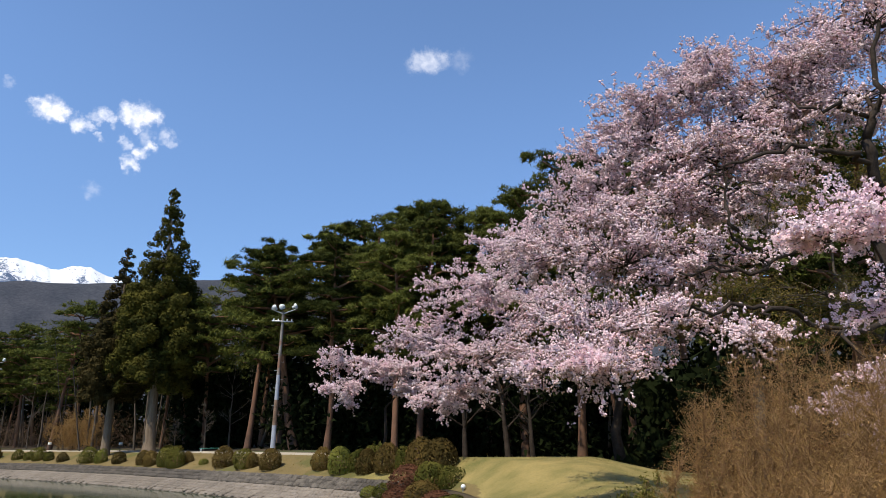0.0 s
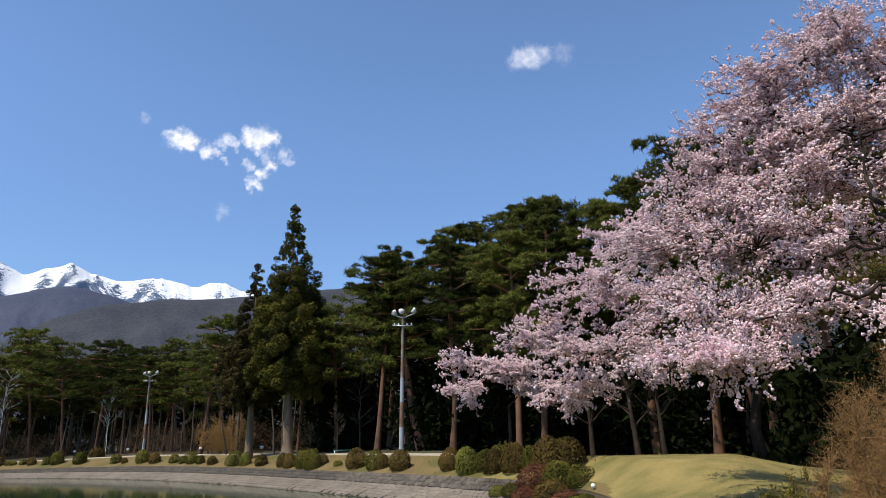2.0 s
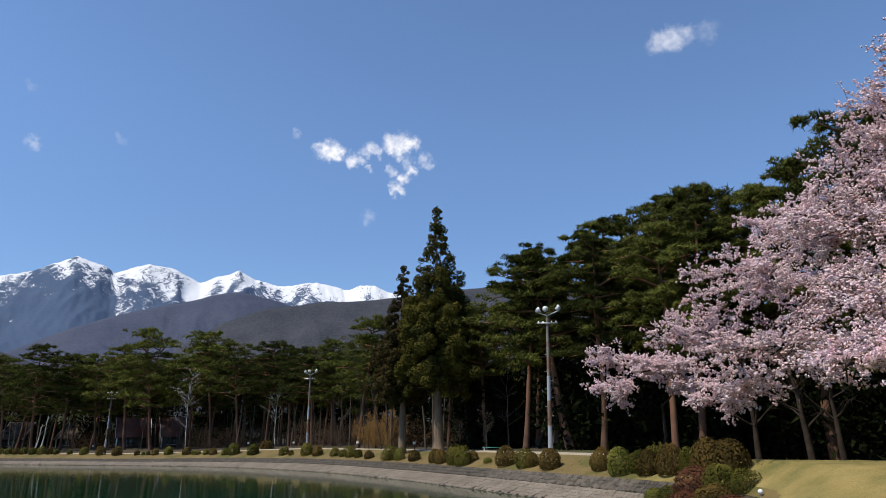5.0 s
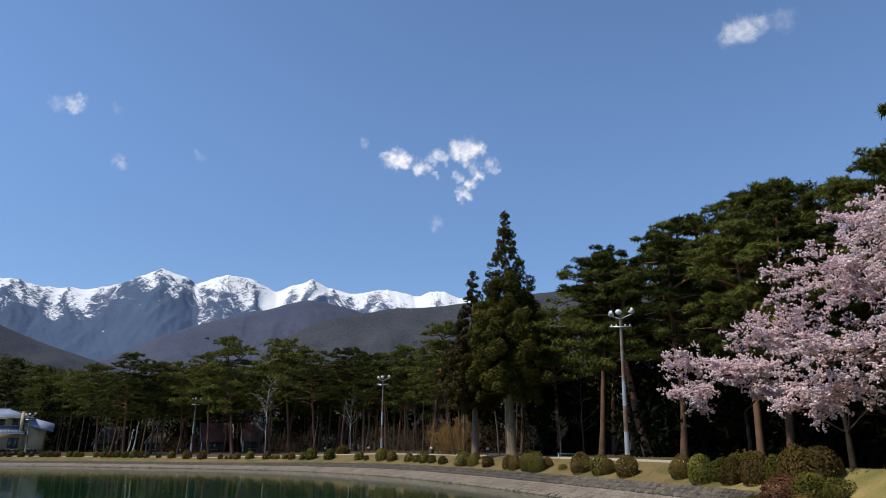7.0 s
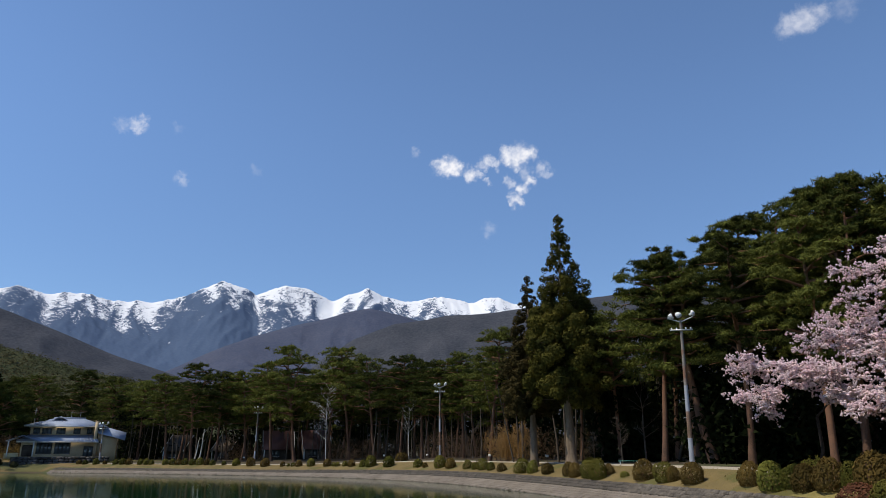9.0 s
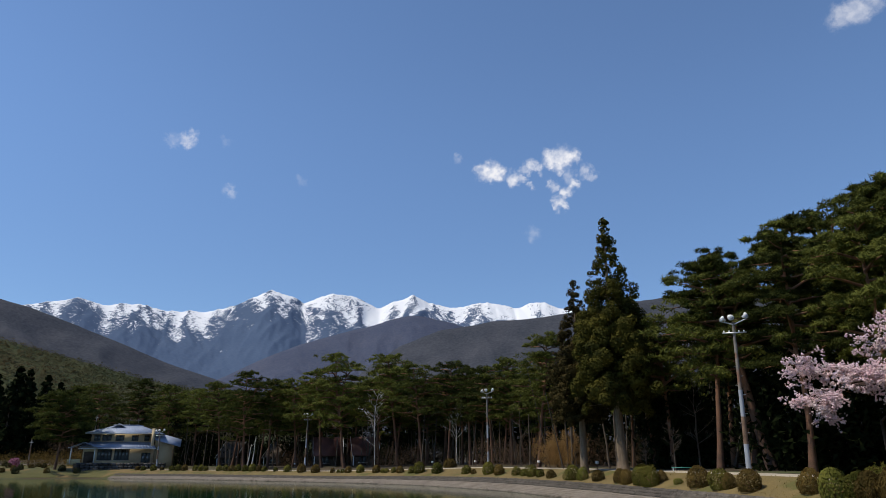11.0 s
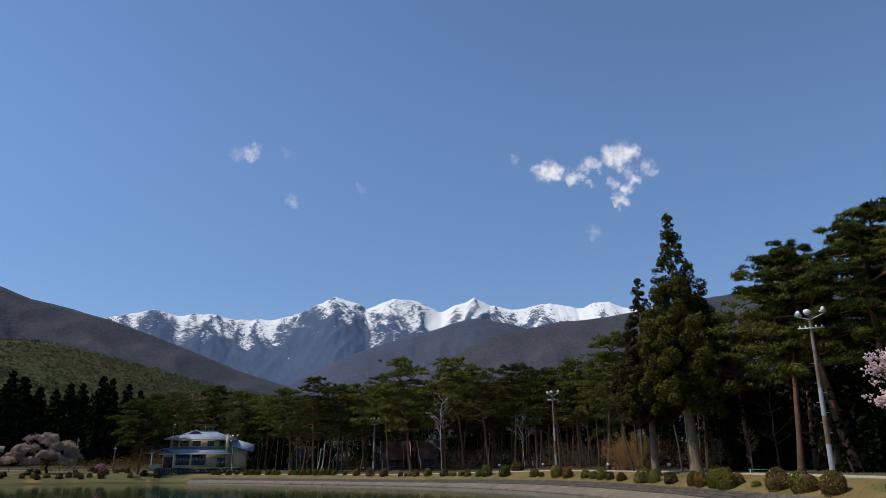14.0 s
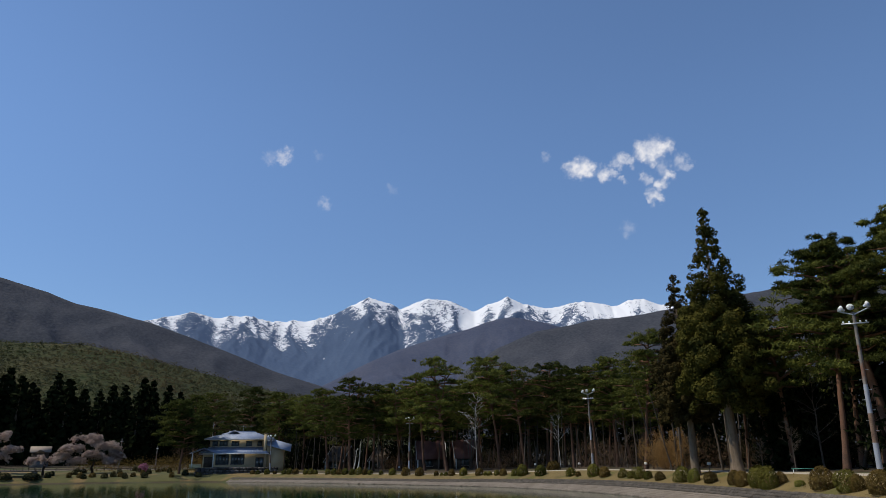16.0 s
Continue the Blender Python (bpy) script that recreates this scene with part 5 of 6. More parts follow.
def lathe(profile, sides=16):
    """A turned shape along z: (radius, height) pairs."""
    return tube([(0, 0, z + i * 1e-5) for i, (r, z) in enumerate(profile)], [max(r, 0.001) for r, z in profile], sides)


def soup_of(*pieces):
    s = Soup()
    for v, f in pieces:
        s.add(v, f)
    return s


def box(x0, x1, y0, y1, z0, z1):
    v = np.array([(x, y, z) for z in (z0, z1) for x, y in ((x0, y0), (x1, y0), (x1, y1), (x0, y1))], float)
    f = [(0, 2, 1), (0, 3, 2), (4, 5, 6), (4, 6, 7)]
    for i in range(4):
        j = (i + 1) % 4
        f += [(i, j, j + 4), (i, j + 4, i + 4)]
    return v, np.array(f)


LAMP_BELL = soup_of(lathe([(0.05, -0.36), (0.11, -0.34), (0.12, -0.2), (0.17, -0.12), (0.27, 0.0), (0.3, 0.06), (0.285, 0.06), (0.24, -0.02)], 18)).mesh("floodlight", LAMP_SHELL, True)
LAMP_LENS = soup_of(lathe([(0.265, 0.0), (0.25, 0.03), (0.15, 0.055), (0.02, 0.065)], 18)).mesh("lens", LENS, True)


def floodlight_pole(at, height, lean, face, label):
    root = new("floodlight_pole")
    root.matrix_world = Matrix.LocRotScale(at, Euler((0, radians(lean), radians(face))), None)
    t = np.linspace(0, 1, 9)
    part("pole", soup_of(tube(np.column_stack([0 * t, 0 * t, -0.3 + (height + 0.1) * t]), 0.165 - 0.07 * t, 14)).mesh("pole", POLE, True), root, "grey pole with rust stains")
    for name, z0, z1, mat, note in (("painted_band", 0.4, 1.9, POLE_WHITE, "pale blue-white painted band"), ("rusty_band", 1.9, 3.6, RUST, "rust-brown worn band"), ("painted_band", 3.6, min(5.3, height * 0.6), POLE_WHITE, "pale blue-white painted band"), ("rusty_band", -0.2, 0.4, RUST, "rust-brown worn foot")):
        if z1 > z0 + 0.2:
            thick = [0.168 - 0.07 * z / height for z in (z0, (z0 + z1) / 2, z1)]
            part(name, soup_of(tube([(0, 0, z0), (0, 0, (z0 + z1) / 2), (0, 0, z1)], thick, 14)).mesh(name, mat, True), root, note)
    part("crossarm", soup_of(box(-0.75, 0.75, -0.16, -0.1, height - 0.95, height - 0.87)).mesh("crossarm", STEEL), root)
    part("crossarm", soup_of(tube([(-0.75, -0.05, height - 0.1), (0, -0.05, height - 0.35), (0.85, -0.05, height + 0.02)], [0.035, 0.04, 0.035], 8)).mesh("lamp_arm", STEEL, True), root)
    for x in (-0.62, -0.3, 0.3, 0.62):
        part("insulator", soup_of(lathe([(0.02, height - 0.87), (0.05, height - 0.84), (0.05, height - 0.77), (0.02, height - 0.74)], 8)).mesh("insulator", LAMP_SHELL, True), root).location = (x, -0.13, 0)
    for x, z, turn, tilt in ((-0.66, 0.05, -50, 70), (-0.12, 0.12, 10, 72), (0.82, 0.22, 55, 74)):
        bell = part("floodlight", LAMP_BELL, root, "white bell-shaped floodlight")
        bell.matrix_local = pose(x, -0.12, height + z, tilt, 0, turn) @ Matrix.Scale(0.74, 4)
        part("lens", LAMP_LENS, bell)
    for k in range(8):
        part("step_bolt", soup_of(tube([(0, 0, 0), (0.3 * (-1) ** k, 0, 0)], [0.012, 0.012], 5)).mesh("step_bolt", STEEL), root).location = (0, 0, 2.6 + k * 0.6)
    return tagged(root, label, "lamp pole", "floodlight poles round the reservoir")


for az, d, top, lean, label in ((13.25, 48.8, 10.55, 1.3, "tall grey rust-stained pole with three floodlights and white foot"), (32.95, 93.7, 5.5, 0, "grey floodlight pole before the pine wood"),
                                (47.7, 132, 3.55, 0.5, "grey floodlight pole beside the brown cabins"), (58.7, 152, 2.2, -1.0, "short floodlight pole beside the white house")):
    at = spot(az, d)
    floodlight_pole(at, math.tan(radians(top)) * d + EYE - at.z - 0.15, lean, az, label)

# ---- the twiggy bush and bare plants ----


def twiggy_bush(seed, stems, spread, height, twigs, buds, bud_size):
    rng = np.random.default_rng(seed)
    wood, leaf, at = Soup(), Soup(), []
    for _ in range(stems):
        a, r = rng.uniform(0, 2 * np.pi), math.sqrt(rng.uniform(0, 1)) * spread
        foot = np.array([math.cos(a) * r * 0.55, math.sin(a) * r * 0.55, 0])
        tip = np.array([math.cos(a) * r, math.sin(a) * r, height * rng.uniform(0.5, 1.0) * (1 - 0.36 * (r / spread) ** 2)])
        t = np.linspace(0, 1, 5)
        arm = foot + (tip - foot) * t[:, None] + np.array([math.cos(a), math.sin(a), 0]) * (0.25 * r * np.sin(t * np.pi))[:, None] + rng.normal(0, 0.2, (5, 3)) * np.sin(t * np.pi)[:, None]
        wood.add(*tube(arm, 0.007 * (1 - 0.8 * t) + 0.0015, 3))
        u = rng.uniform(0.15, 1, twigs)
        p = np.column_stack([np.interp(u, t, arm[:, k]) for k in range(3)])
        w = unit(unit(tip - foot) * 0.35 + rng.normal(0, 0.7, (twigs, 3)) + [0, 0, 0.3]) * (rng.uniform(0.1, 0.36, twigs) * max(0.7, height / 2.8))[:, None]
        wood.add(*blades(rng, p, w, 1.0, 0.006 * max(1.0, height / 2.8)))
        q = rng.uniform(0.15, 1.02, (twigs, buds, 1))
        at.append((p[:, None] + w[:, None] * q + rng.normal(0, 0.012, (twigs, buds, 3))).reshape(-1, 3))
    p = np.concatenate(at)
    leaf.add(*blades(rng, p, unit(rng.normal(size=p.shape) + [0, 0, 0.6]), bud_size * rng.uniform(0.6, 1.5, len(p)), bud_size * 0.5))
    return wood, leaf


def plant_twiggy(seed, az, d, stems, spread, height, twigs, buds, size, leaf_mat, label):
    w, l = twiggy_bush(seed, stems, spread, height, twigs, buds, size)
    root = new("twiggy_bush")
    root.location = spot(az, d, 0.05)
    part("branchwork", w.mesh("bush_twigs", TWIG), root)
    part("foliage", l.mesh("bush_buds", leaf_mat), root)
    return tagged(root, label, "bush")


plant_twiggy(91, -28.3, 9.6, 150, 1.55, 3.2, 150, 6, 0.017, TWIG_BUD, "dense twiggy bush with ochre-brown buds, not yet in leaf")
plant_twiggy(92, -33.5, 8.4, 130, 1.7, 2.35, 130, 6, 0.017, TWIG_BUD, "tall twiggy ochre-brown bush with bare tips")
plant_twiggy(93, -30, 7.0, 80, 1.1, 1.5, 110, 6, 0.017, TWIG_BUD, "low twiggy brown bush in front of taller ones")
plant_twiggy(94, -18.2, 10.5, 120, 1.2, 1.45, 50, 8, 0.042, SHRUB_GREEN, "low spreading bush with small olive leaves and bare twigs")
plant_twiggy(95, -39, 7.0, 90, 1.4, 2.0, 90, 6, 0.017, TWIG_BUD, "twiggy brown bush at the edge of the mound")
plant_twiggy(96, 27.0, 79, 70, 3.0, 5.0, 60, 5, 0.10, TWIG_BUD, "orange-brown budding bush in front of the dark wood")
plant_twiggy(97, 4.9, 49, 50, 0.8, 1.9, 9, 6, 0.10, SHRUB_LIME, "young bush with fresh yellow-green leaves between pine trunks")

for az, d, h, mat, seed, label in ((42.15, 119, 13, BIRCH_BARK, 1, "white-barked birch without leaves at the wood's edge"), (35.5, 108, 10, BIRCH_BARK, 2, "slim pale birch without leaves"),
                                   (38.0, 121, 11, GREY_BARK, 3, "bare grey tree among the pines"), (18.4, 61, 3.8, GREY_BARK, 4, "small bare sapling behind the path"), (20.6, 61, 2.8, GREY_BARK, 5, "small bare sapling behind the path"),
                                   (16.6, 64, 7.5, GREY_BARK, 6, "bare tree with spreading branches in the shade"), (-7.7, 40, 6.5, CHERRY_BARK, 7, "bare tree with crooked branches under the cherries"), (-5.8, 42, 7.5, CHERRY_BARK, 8, "bare crooked tree under the cherries"),
                                   (30.3, 90, 9, GREY_BARK, 9, "bare grey tree among the pines"), (42.8, 128, 12, GREY_BARK, 10, "bare grey tree among the pines"), (53.5, 140, 8, GREY_BARK, 11, "bare grey tree by the cabins"),
                                   (-2.2, 42, 7, CHERRY_BARK, 12, "bare crooked tree under the cherries"), (62.9, 172, 9, GREY_BARK, 13, "bare tree behind the house"), (57.6, 172, 10, GREY_BARK, 14, "bare tree behind the house")):
    planted("bare_tree", (bare_tree(100 + seed, h, mat, 22 if mat is BIRCH_BARK else 12 if h > 5 else 18, 0.0045 if mat is BIRCH_BARK else 0.028 if mat is CHERRY_BARK else 0.0065 if h > 8 else 0.012),), spot(az, d), seed, 1.0, label, "bare tree")



def snag(az, d, height, lean, label):
    """A dead pale trunk leaning at the wood's edge, with broken stubs."""
    root = new("dead_trunk")
    root.matrix_world = Matrix.LocRotScale(spot(az, d), Euler((0, radians(lean), radians(az))), None)
    t = np.linspace(0, 1, 7)
    part("trunk", soup_of(tube(np.column_stack([0.12 * np.sin(t * 5), 0.08 * np.cos(t * 4), -0.3 + height * t]), 0.17 * (1 - 0.72 * t), 8)).mesh("dead_trunk", BIRCH_BARK, True), root)
    for u, way in ((0.55, 1), (0.72, -1), (0.86, 1)):
        part("stub", soup_of(tube([(0, 0, height * u), (0.35 * way, 0.1, height * u + 0.5)], [0.05, 0.015], 5)).mesh("stub", BIRCH_BARK), root)
    return tagged(root, label, "dead tree")


snag(51.85, 150, 6.5, 7, "pale dead leaning trunk beside the dark cabins")
snag(52.2, 151, 5.0, 11, "shorter pale dead trunk leaning beside another")

# ---- the white house ----
CREAM = material("cream_plaster", (0.50, 0.385, 0.23), (0.61, 0.485, 0.305), 0.5, 0.85, 8, 0.3, 0.1)
BLUE_ROOF = material("blue_grey_metal_roof", (0.24, 0.285, 0.38), (0.33, 0.38, 0.48), 0.6, 0.6, 5, 0.3, 0.05)
DARK_WOOD = material("dark_brown_wood", (0.045, 0.032, 0.024), (0.10, 0.075, 0.055), 1.5, 0.75, 14, 0.4, 0.3)
WHITE_TRIM = material("white_trim", (0.62, 0.62, 0.60), (0.78, 0.78, 0.76), 1.0, 0.6, 12, 0.3, 0.0)
ROOF_RED = material("dark_red_brown_roof", (0.10, 0.04, 0.031), (0.165, 0.068, 0.052), 0.7, 0.6, 8, 0.35, 0.2)
BEIGE_ROOF = material("beige_shingle_roof", (0.22, 0.17, 0.135), (0.31, 0.25, 0.20), 0.8, 0.8, 8, 0.4, 0.2)
YELLOW_WOOD = material("pale_timber_boards", (0.45, 0.36, 0.19), (0.60, 0.50, 0.29), 1.0, 0.8, 10, 0.4, 0.2)
PANE = material("dark_window_glass", (0.05, 0.06, 0.062), (0.10, 0.115, 0.115), 0.5, 0.08, 6, 0.2, 0.0, spec=0.9)
WALL_STONE = material("terrace_stone", (0.035, 0.032, 0.03), (0.11, 0.10, 0.092), 1.0, 0.9, 9, 0.5, 0.5, by_object=0.5)


def slab(corners, thick):
    """A roof plane from four corners, with thickness."""
    c = np.array(corners, float)
    n = unit(np.cross(c[1] - c[0], c[3] - c[0]))
    if n[2] < 0:
        n = -n
    v = np.vstack([c, c + n * thick])
    f = [(0, 2, 1), (0, 3, 2), (4, 5, 6), (4, 6, 7)]
    for i in range(4):
        j = (i + 1) % 4
        f += [(i, j, j + 4), (i, j + 4, i + 4)]
    return v, np.array(f)


def seams(a, b, c, d, count):
    """Standing seams up a roof plane, from the edge a-b to the edge d-c."""
    a, b, c, d = (np.array(p, float) for p in (a, b, c, d))
    n = unit(np.cross(b - a, d - a))
    n = n if n[2] > 0 else -n
    out = Soup()
    for k in range(1, count):
        u = k / count
        p, q = a + (b - a) * u + n * 0.13, d + (c - d) * u + n * 0.13
        out.add(*tube([p, q], [0.045, 0.045], 4))
    return out


def window(parent, x0, x1, z0, z1, y, bars=1, sill=True):
    """A framed window on a wall that faces -y."""
    w = part("window", soup_of(box(x0 - 0.07, x0, y - 0.07, y + 0.02, z0 - 0.07, z1 + 0.07), box(x1, x1 + 0.07, y - 0.07, y + 0.02, z0 - 0.07, z1 + 0.07),
                               box(x0, x1, y - 0.07, y + 0.02, z1, z1 + 0.07), box(x0, x1, y - 0.07, y + 0.02, z0 - 0.07, z0)).mesh("window_frame", DARK_WOOD), parent, "dark brown framed window")
    step = (x1 - x0) / (bars + 1)
    for k in range(bars + 1):
        part("pane", soup_of(box(x0 + k * step + 0.02, x0 + (k + 1) * step - 0.02, y - 0.03, y - 0.01, z0 + 0.01, z1 - 0.01)).mesh("pane", PANE), w)
    for k in range(bars):
        part("mullion", soup_of(box(x0 + (k + 1) * step - 0.02, x0 + (k + 1) * step + 0.02, y - 0.06, y + 0.01, z0, z1)).mesh("mullion", DARK_WOOD), w)
    if sill:
        part("sill", soup_of(box(x0 - 0.12, x1 + 0.12, y - 0.16, y + 0.02, z0 - 0.12, z0 - 0.072)).mesh("sill", WHITE_TRIM), w)
    return w


def white_house():
    root = new("house")
    at = spot(61.0, 158)
    at.z = 3.2
    root.matrix_world = Matrix.LocRotScale(at, Euler((0, 0, radians(56))), (0.9, 0.9, 0.9))
    part("wall", soup_of(box(-8.6, 6.0, 0, 8.5, -1.6, 3.0)).mesh("ground_floor", CREAM), root, "cream plastered ground floor wall")
    part("wall", soup_of(box(-7.5, 5.0, 1.8, 8.2, 3.0, 6.05)).mesh("upper_floor", CREAM), root, "cream plastered upper floor wall")
    part("wall", soup_of(box(6.0, 10.0, 1.2, 8.0, -1.6, 3.4)).mesh("wing_wall", CREAM), root, "cream plastered side wing")
    # hipped upper roof with a small gablet
    e, r = 5.95, 7.75
    a, b, c, d = (-8.7, 0.3, e), (7.6, 0.3, e), (7.6, 9.6, e), (-8.7, 9.6, e)
    m, n = (-3.2, 5.0, r), (2.4, 5.0, r)
    part("roof", soup_of(slab([a, b, n, m], 0.12), slab([c, d, m, n], 0.12), slab([d, a, m, (-3.2, 5.02, r)], 0.12), slab([b, c, n, (2.4, 5.02, r)], 0.12)).mesh("upper_roof", BLUE_ROOF), root, "blue-grey metal hipped roof")
    part("roof_seams", seams(a, b, n, m, 18).mesh("roof_seams", BLUE_ROOF), root)
    part("ridge_cap", soup_of(box(-3.6, 2.8, 4.7, 5.3, r + 0.02, r + 0.28)).mesh("ridge_cap", BLUE_ROOF), root)
    part("gablet", soup_of(slab([(-3.9, 3.2, 7.05), (-2.2, 3.2, 8.15), (-2.2, 6.0, 8.15), (-3.9, 6.0, 7.05)], 0.1), slab([(-0.5, 3.2, 7.05), (-2.2, 3.2, 8.15), (-2.2, 6.0, 8.15), (-0.5, 6.0, 7.05)], 0.1)).mesh("gablet", BLUE_ROOF), root)
    part("fascia", soup_of(box(-8.7, 7.6, 0.2, 0.29, e - 0.16, e + 0.08)).mesh("fascia", WHITE_TRIM), root)
    # lean-to roof round the ground floor
    a, b, c, d = (-9.4, -1.5, 2.8), (6.6, -1.5, 2.5), (5.2, 1.8, 4.0), (-7.6, 1.8, 4.0)
    part("roof", soup_of(slab([a, b, c, d], 0.1), slab([(-9.4, 8.5, 2.8), a, d, (-7.6, 8.0, 4.0)], 0.1)).mesh("lower_roof", BLUE_ROOF), root, "blue-grey metal lean-to roof")
    part("roof_seams", seams(a, b, c, d, 22).mesh("lower_seams", BLUE_ROOF), root)
    part("fascia", soup_of(box(-9.4, 6.6, -1.6, -1.51, 2.42, 2.62)).mesh("lower_fascia", WHITE_TRIM), root)
    # porch
    part("porch_roof", soup_of(slab([(-11.2, -2.8, 2.6), (-8.2, -2.8, 3.8), (-8.2, 1.0, 3.8), (-11.2, 1.0, 2.6)], 0.1), slab([(-5.4, -2.8, 2.6), (-8.2, -2.8, 3.8), (-8.2, 1.0, 3.8), (-5.4, 1.0, 2.6)], 0.1)).mesh("porch_roof", BLUE_ROOF), root, "blue-grey gabled porch roof")
    for x in (-10.6, -5.9):
        part("porch_post", soup_of(box(x - 0.1, x + 0.1, -2.6, -2.4, -0.6, 2.7)).mesh("porch_post", WHITE_TRIM), root)
    part("door", soup_of(box(-8.3, -6.3, -0.06, -0.003, -0.5, 1.9)).mesh("door", DARK_WOOD), root, "dark brown entrance door")
    # side wing with one sloping roof
    part("roof", soup_of(slab([(5.9, 0.2, 4.5), (11.7, 0.2, 2.9), (11.7, 6.0, 4.7), (5.9, 6.0, 6.3)], 0.12)).mesh("wing_roof", BLUE_ROOF), root, "blue-grey sloping wing roof")
    part("wall", soup_of((np.array([(6.0, 1.2, 3.4), (10.0, 1.2, 3.4), (6.0, 1.2, 4.6), (6.0, 1.5, 3.4), (10.0, 1.5, 3.4), (6.0, 1.5, 4.6)]), np.array([(0, 1, 2), (3, 5, 4), (1, 4, 5), (1, 5, 2)]))).mesh("wing_gable", CREAM), root)
    part("chimney", soup_of(box(5.25, 5.9, -0.3, 0.4, 2.2, 7.0), box(5.18, 5.97, -0.37, 0.47, 7.0, 7.15)).mesh("chimney", CREAM), root, "tall cream chimney")
    for x0, x1 in ((-5.6, -2.7), (-2.1, 0.9)):
        window(root, x0, x1, 0.1, 2.4, -0.01, 3)
    for x0, x1 in ((-6.9, -5.7), (-5.2, -3.4), (-2.4, -0.7), (1.0, 2.3), (3.7, 4.7)):
        window(root, x0, x1, 4.35, 5.5, 1.79, 1)
    window(root, 3.6, 5.4, -0.6, 1.6, -0.01, 1, False)
    window(root, 6.3, 7.0, 2.4, 2.8, 1.19, 0)
    part("handrail", soup_of(*[box(-11.3 + k * 0.22, -11.09 + k * 0.22, -1.2, -1.1, -0.9, 0.25) for k in range(12)]).mesh("handrail", YELLOW_WOOD), root, "pale timber boarded rail")
    for x in (-0.2, 1.6):
        part("aerial", soup_of(tube([(x, 5, 7.4), (x, 5, 9.4)], [0.03, 0.02], 5), tube([(x - 0.5, 5, 9.1), (x + 0.5, 5, 9.1)], [0.015, 0.015], 4)).mesh("aerial", STEEL), root)
    return tagged(root, "two-storey cream house with blue-grey metal roofs and chimney", "house")


house = white_house()


def terrace_wall():
    """Rough stones in front of the house."""
    root = new("stone_wall")
    rng = np.random.default_rng(5)
    root.matrix_world = Matrix.LocRotScale(house.location, Euler((0, 0, radians(57))), None)
    shapes = [frustum("wall_stone", WALL_STONE, 0.75, 0.06, 200 + k)[2] for k in range(5)]
    for row in range(3):
        x = -8.5 + row * 0.2
        while x < 7.5:
            w = rng.uniform(0.5, 1.0)
            ob = part("stone", shapes[int(rng.integers(5))], root)
            ob.matrix_local = Matrix.LocRotScale((x + w / 2, -4.6 + row * 0.12, -1.75 + row * 0.5), Euler((radians(90), 0, 0)), (w * 0.97, 0.5, rng.uniform(0.5, 0.75)))
            x += w
    part("backing", soup_of(box(-8.6, 7.6, -4.25, 0.0, -2.6, -0.55)).mesh("backing", SOIL), root)
    return tagged(root, "low wall of rough grey boulders before the house", "stone wall")


terrace_wall()


def cabin(az, d, spin, w, deep, label, roof_mat):
    """A holiday cabin with a steep roof: dark red, or darkened in place of shade."""
    root = new("cabin")
    root.matrix_world = Matrix.LocRotScale(spot(az, d), Euler((0, 0, radians(az + spin))), None)
    h, r = 2.3, 5.4
    part("wall", soup_of(box(-w / 2, w / 2, 0, deep, -0.4, h), (np.array([(-w / 2, 0, h), (-w / 2, deep, h), (-w / 2, deep / 2, r - 0.2), (w / 2, 0, h), (w / 2, deep, h), (w / 2, deep / 2, r - 0.2)]),
                                                                    np.array([(0, 2, 1), (3, 4, 5), (0, 3, 5), (0, 5, 2), (1, 2, 5), (1, 5, 4)]))).mesh("cabin_wall", DARK_WOOD), root, "dark timber walls")
    part("roof", soup_of(slab([(-w / 2 - 0.5, -0.9, h - 0.5), (w / 2 + 0.5, -0.9, h - 0.5), (w / 2 + 0.5, deep / 2, r), (-w / 2 - 0.5, deep / 2, r)], 0.14)).mesh("roof", roof_mat), root, "dark red-brown roof plane")
    part("roof", soup_of(slab([(-w / 2 - 0.5, deep + 0.9, h - 0.5), (w / 2 + 0.5, deep + 0.9, h - 0.5), (w / 2 + 0.5, deep / 2, r), (-w / 2 - 0.5, deep / 2, r)], 0.14)).mesh("roof_back", roof_mat), root, "dark red-brown roof plane")
    for x in (-w / 2 - 0.52, w / 2 + 0.48):
        part("bargeboard", soup_of(slab([(x, -0.95, h - 0.62), (x + 0.06, -0.95, h - 0.62), (x + 0.06, deep / 2, r - 0.02), (x, deep / 2, r - 0.02)], 0.24)).mesh("bargeboard", WHITE_TRIM), root, "white bargeboard")
    window(root, -w * 0.28, w * 0.05, 0.6, 1.7, -0.01, 1)
    part("door", soup_of(box(w * 0.2, w * 0.2 + 0.9, -0.05, 0.01, -0.2, 1.8)).mesh("door", DARK_WOOD), root)
    part("porch_post", soup_of(box(-w / 2 - 0.3, -w / 2 - 0.1, -0.75, -0.6, -0.4, h - 0.3)).mesh("porch_post", WHITE_TRIM), root, "pale porch post")
    return tagged(root, label, "cabin", "cabins under the pines")


for az, d, spin, w, label in ((45.9, 141, 4, 5.0, "timber cabin with a dark red roof under the pines"), (42.9, 139, 10, 4.6, "timber cabin with dark red roof turned aslant"),
                              (50.1, 166, -40, 4.6, "dark brown cabin behind pine trunks, roof darkened in place of shade"), (53.6, 172, -35, 4.6, "dark brown cabin behind pine trunks, roof darkened in place of shade")):
    # The two rear roofs take dark wood, standing in for tree shade.
    cabin(az, d, spin, w, 5.2, label, ROOF_RED if az < 48 else DARK_WOOD)

# ---- the far end of the pond ----


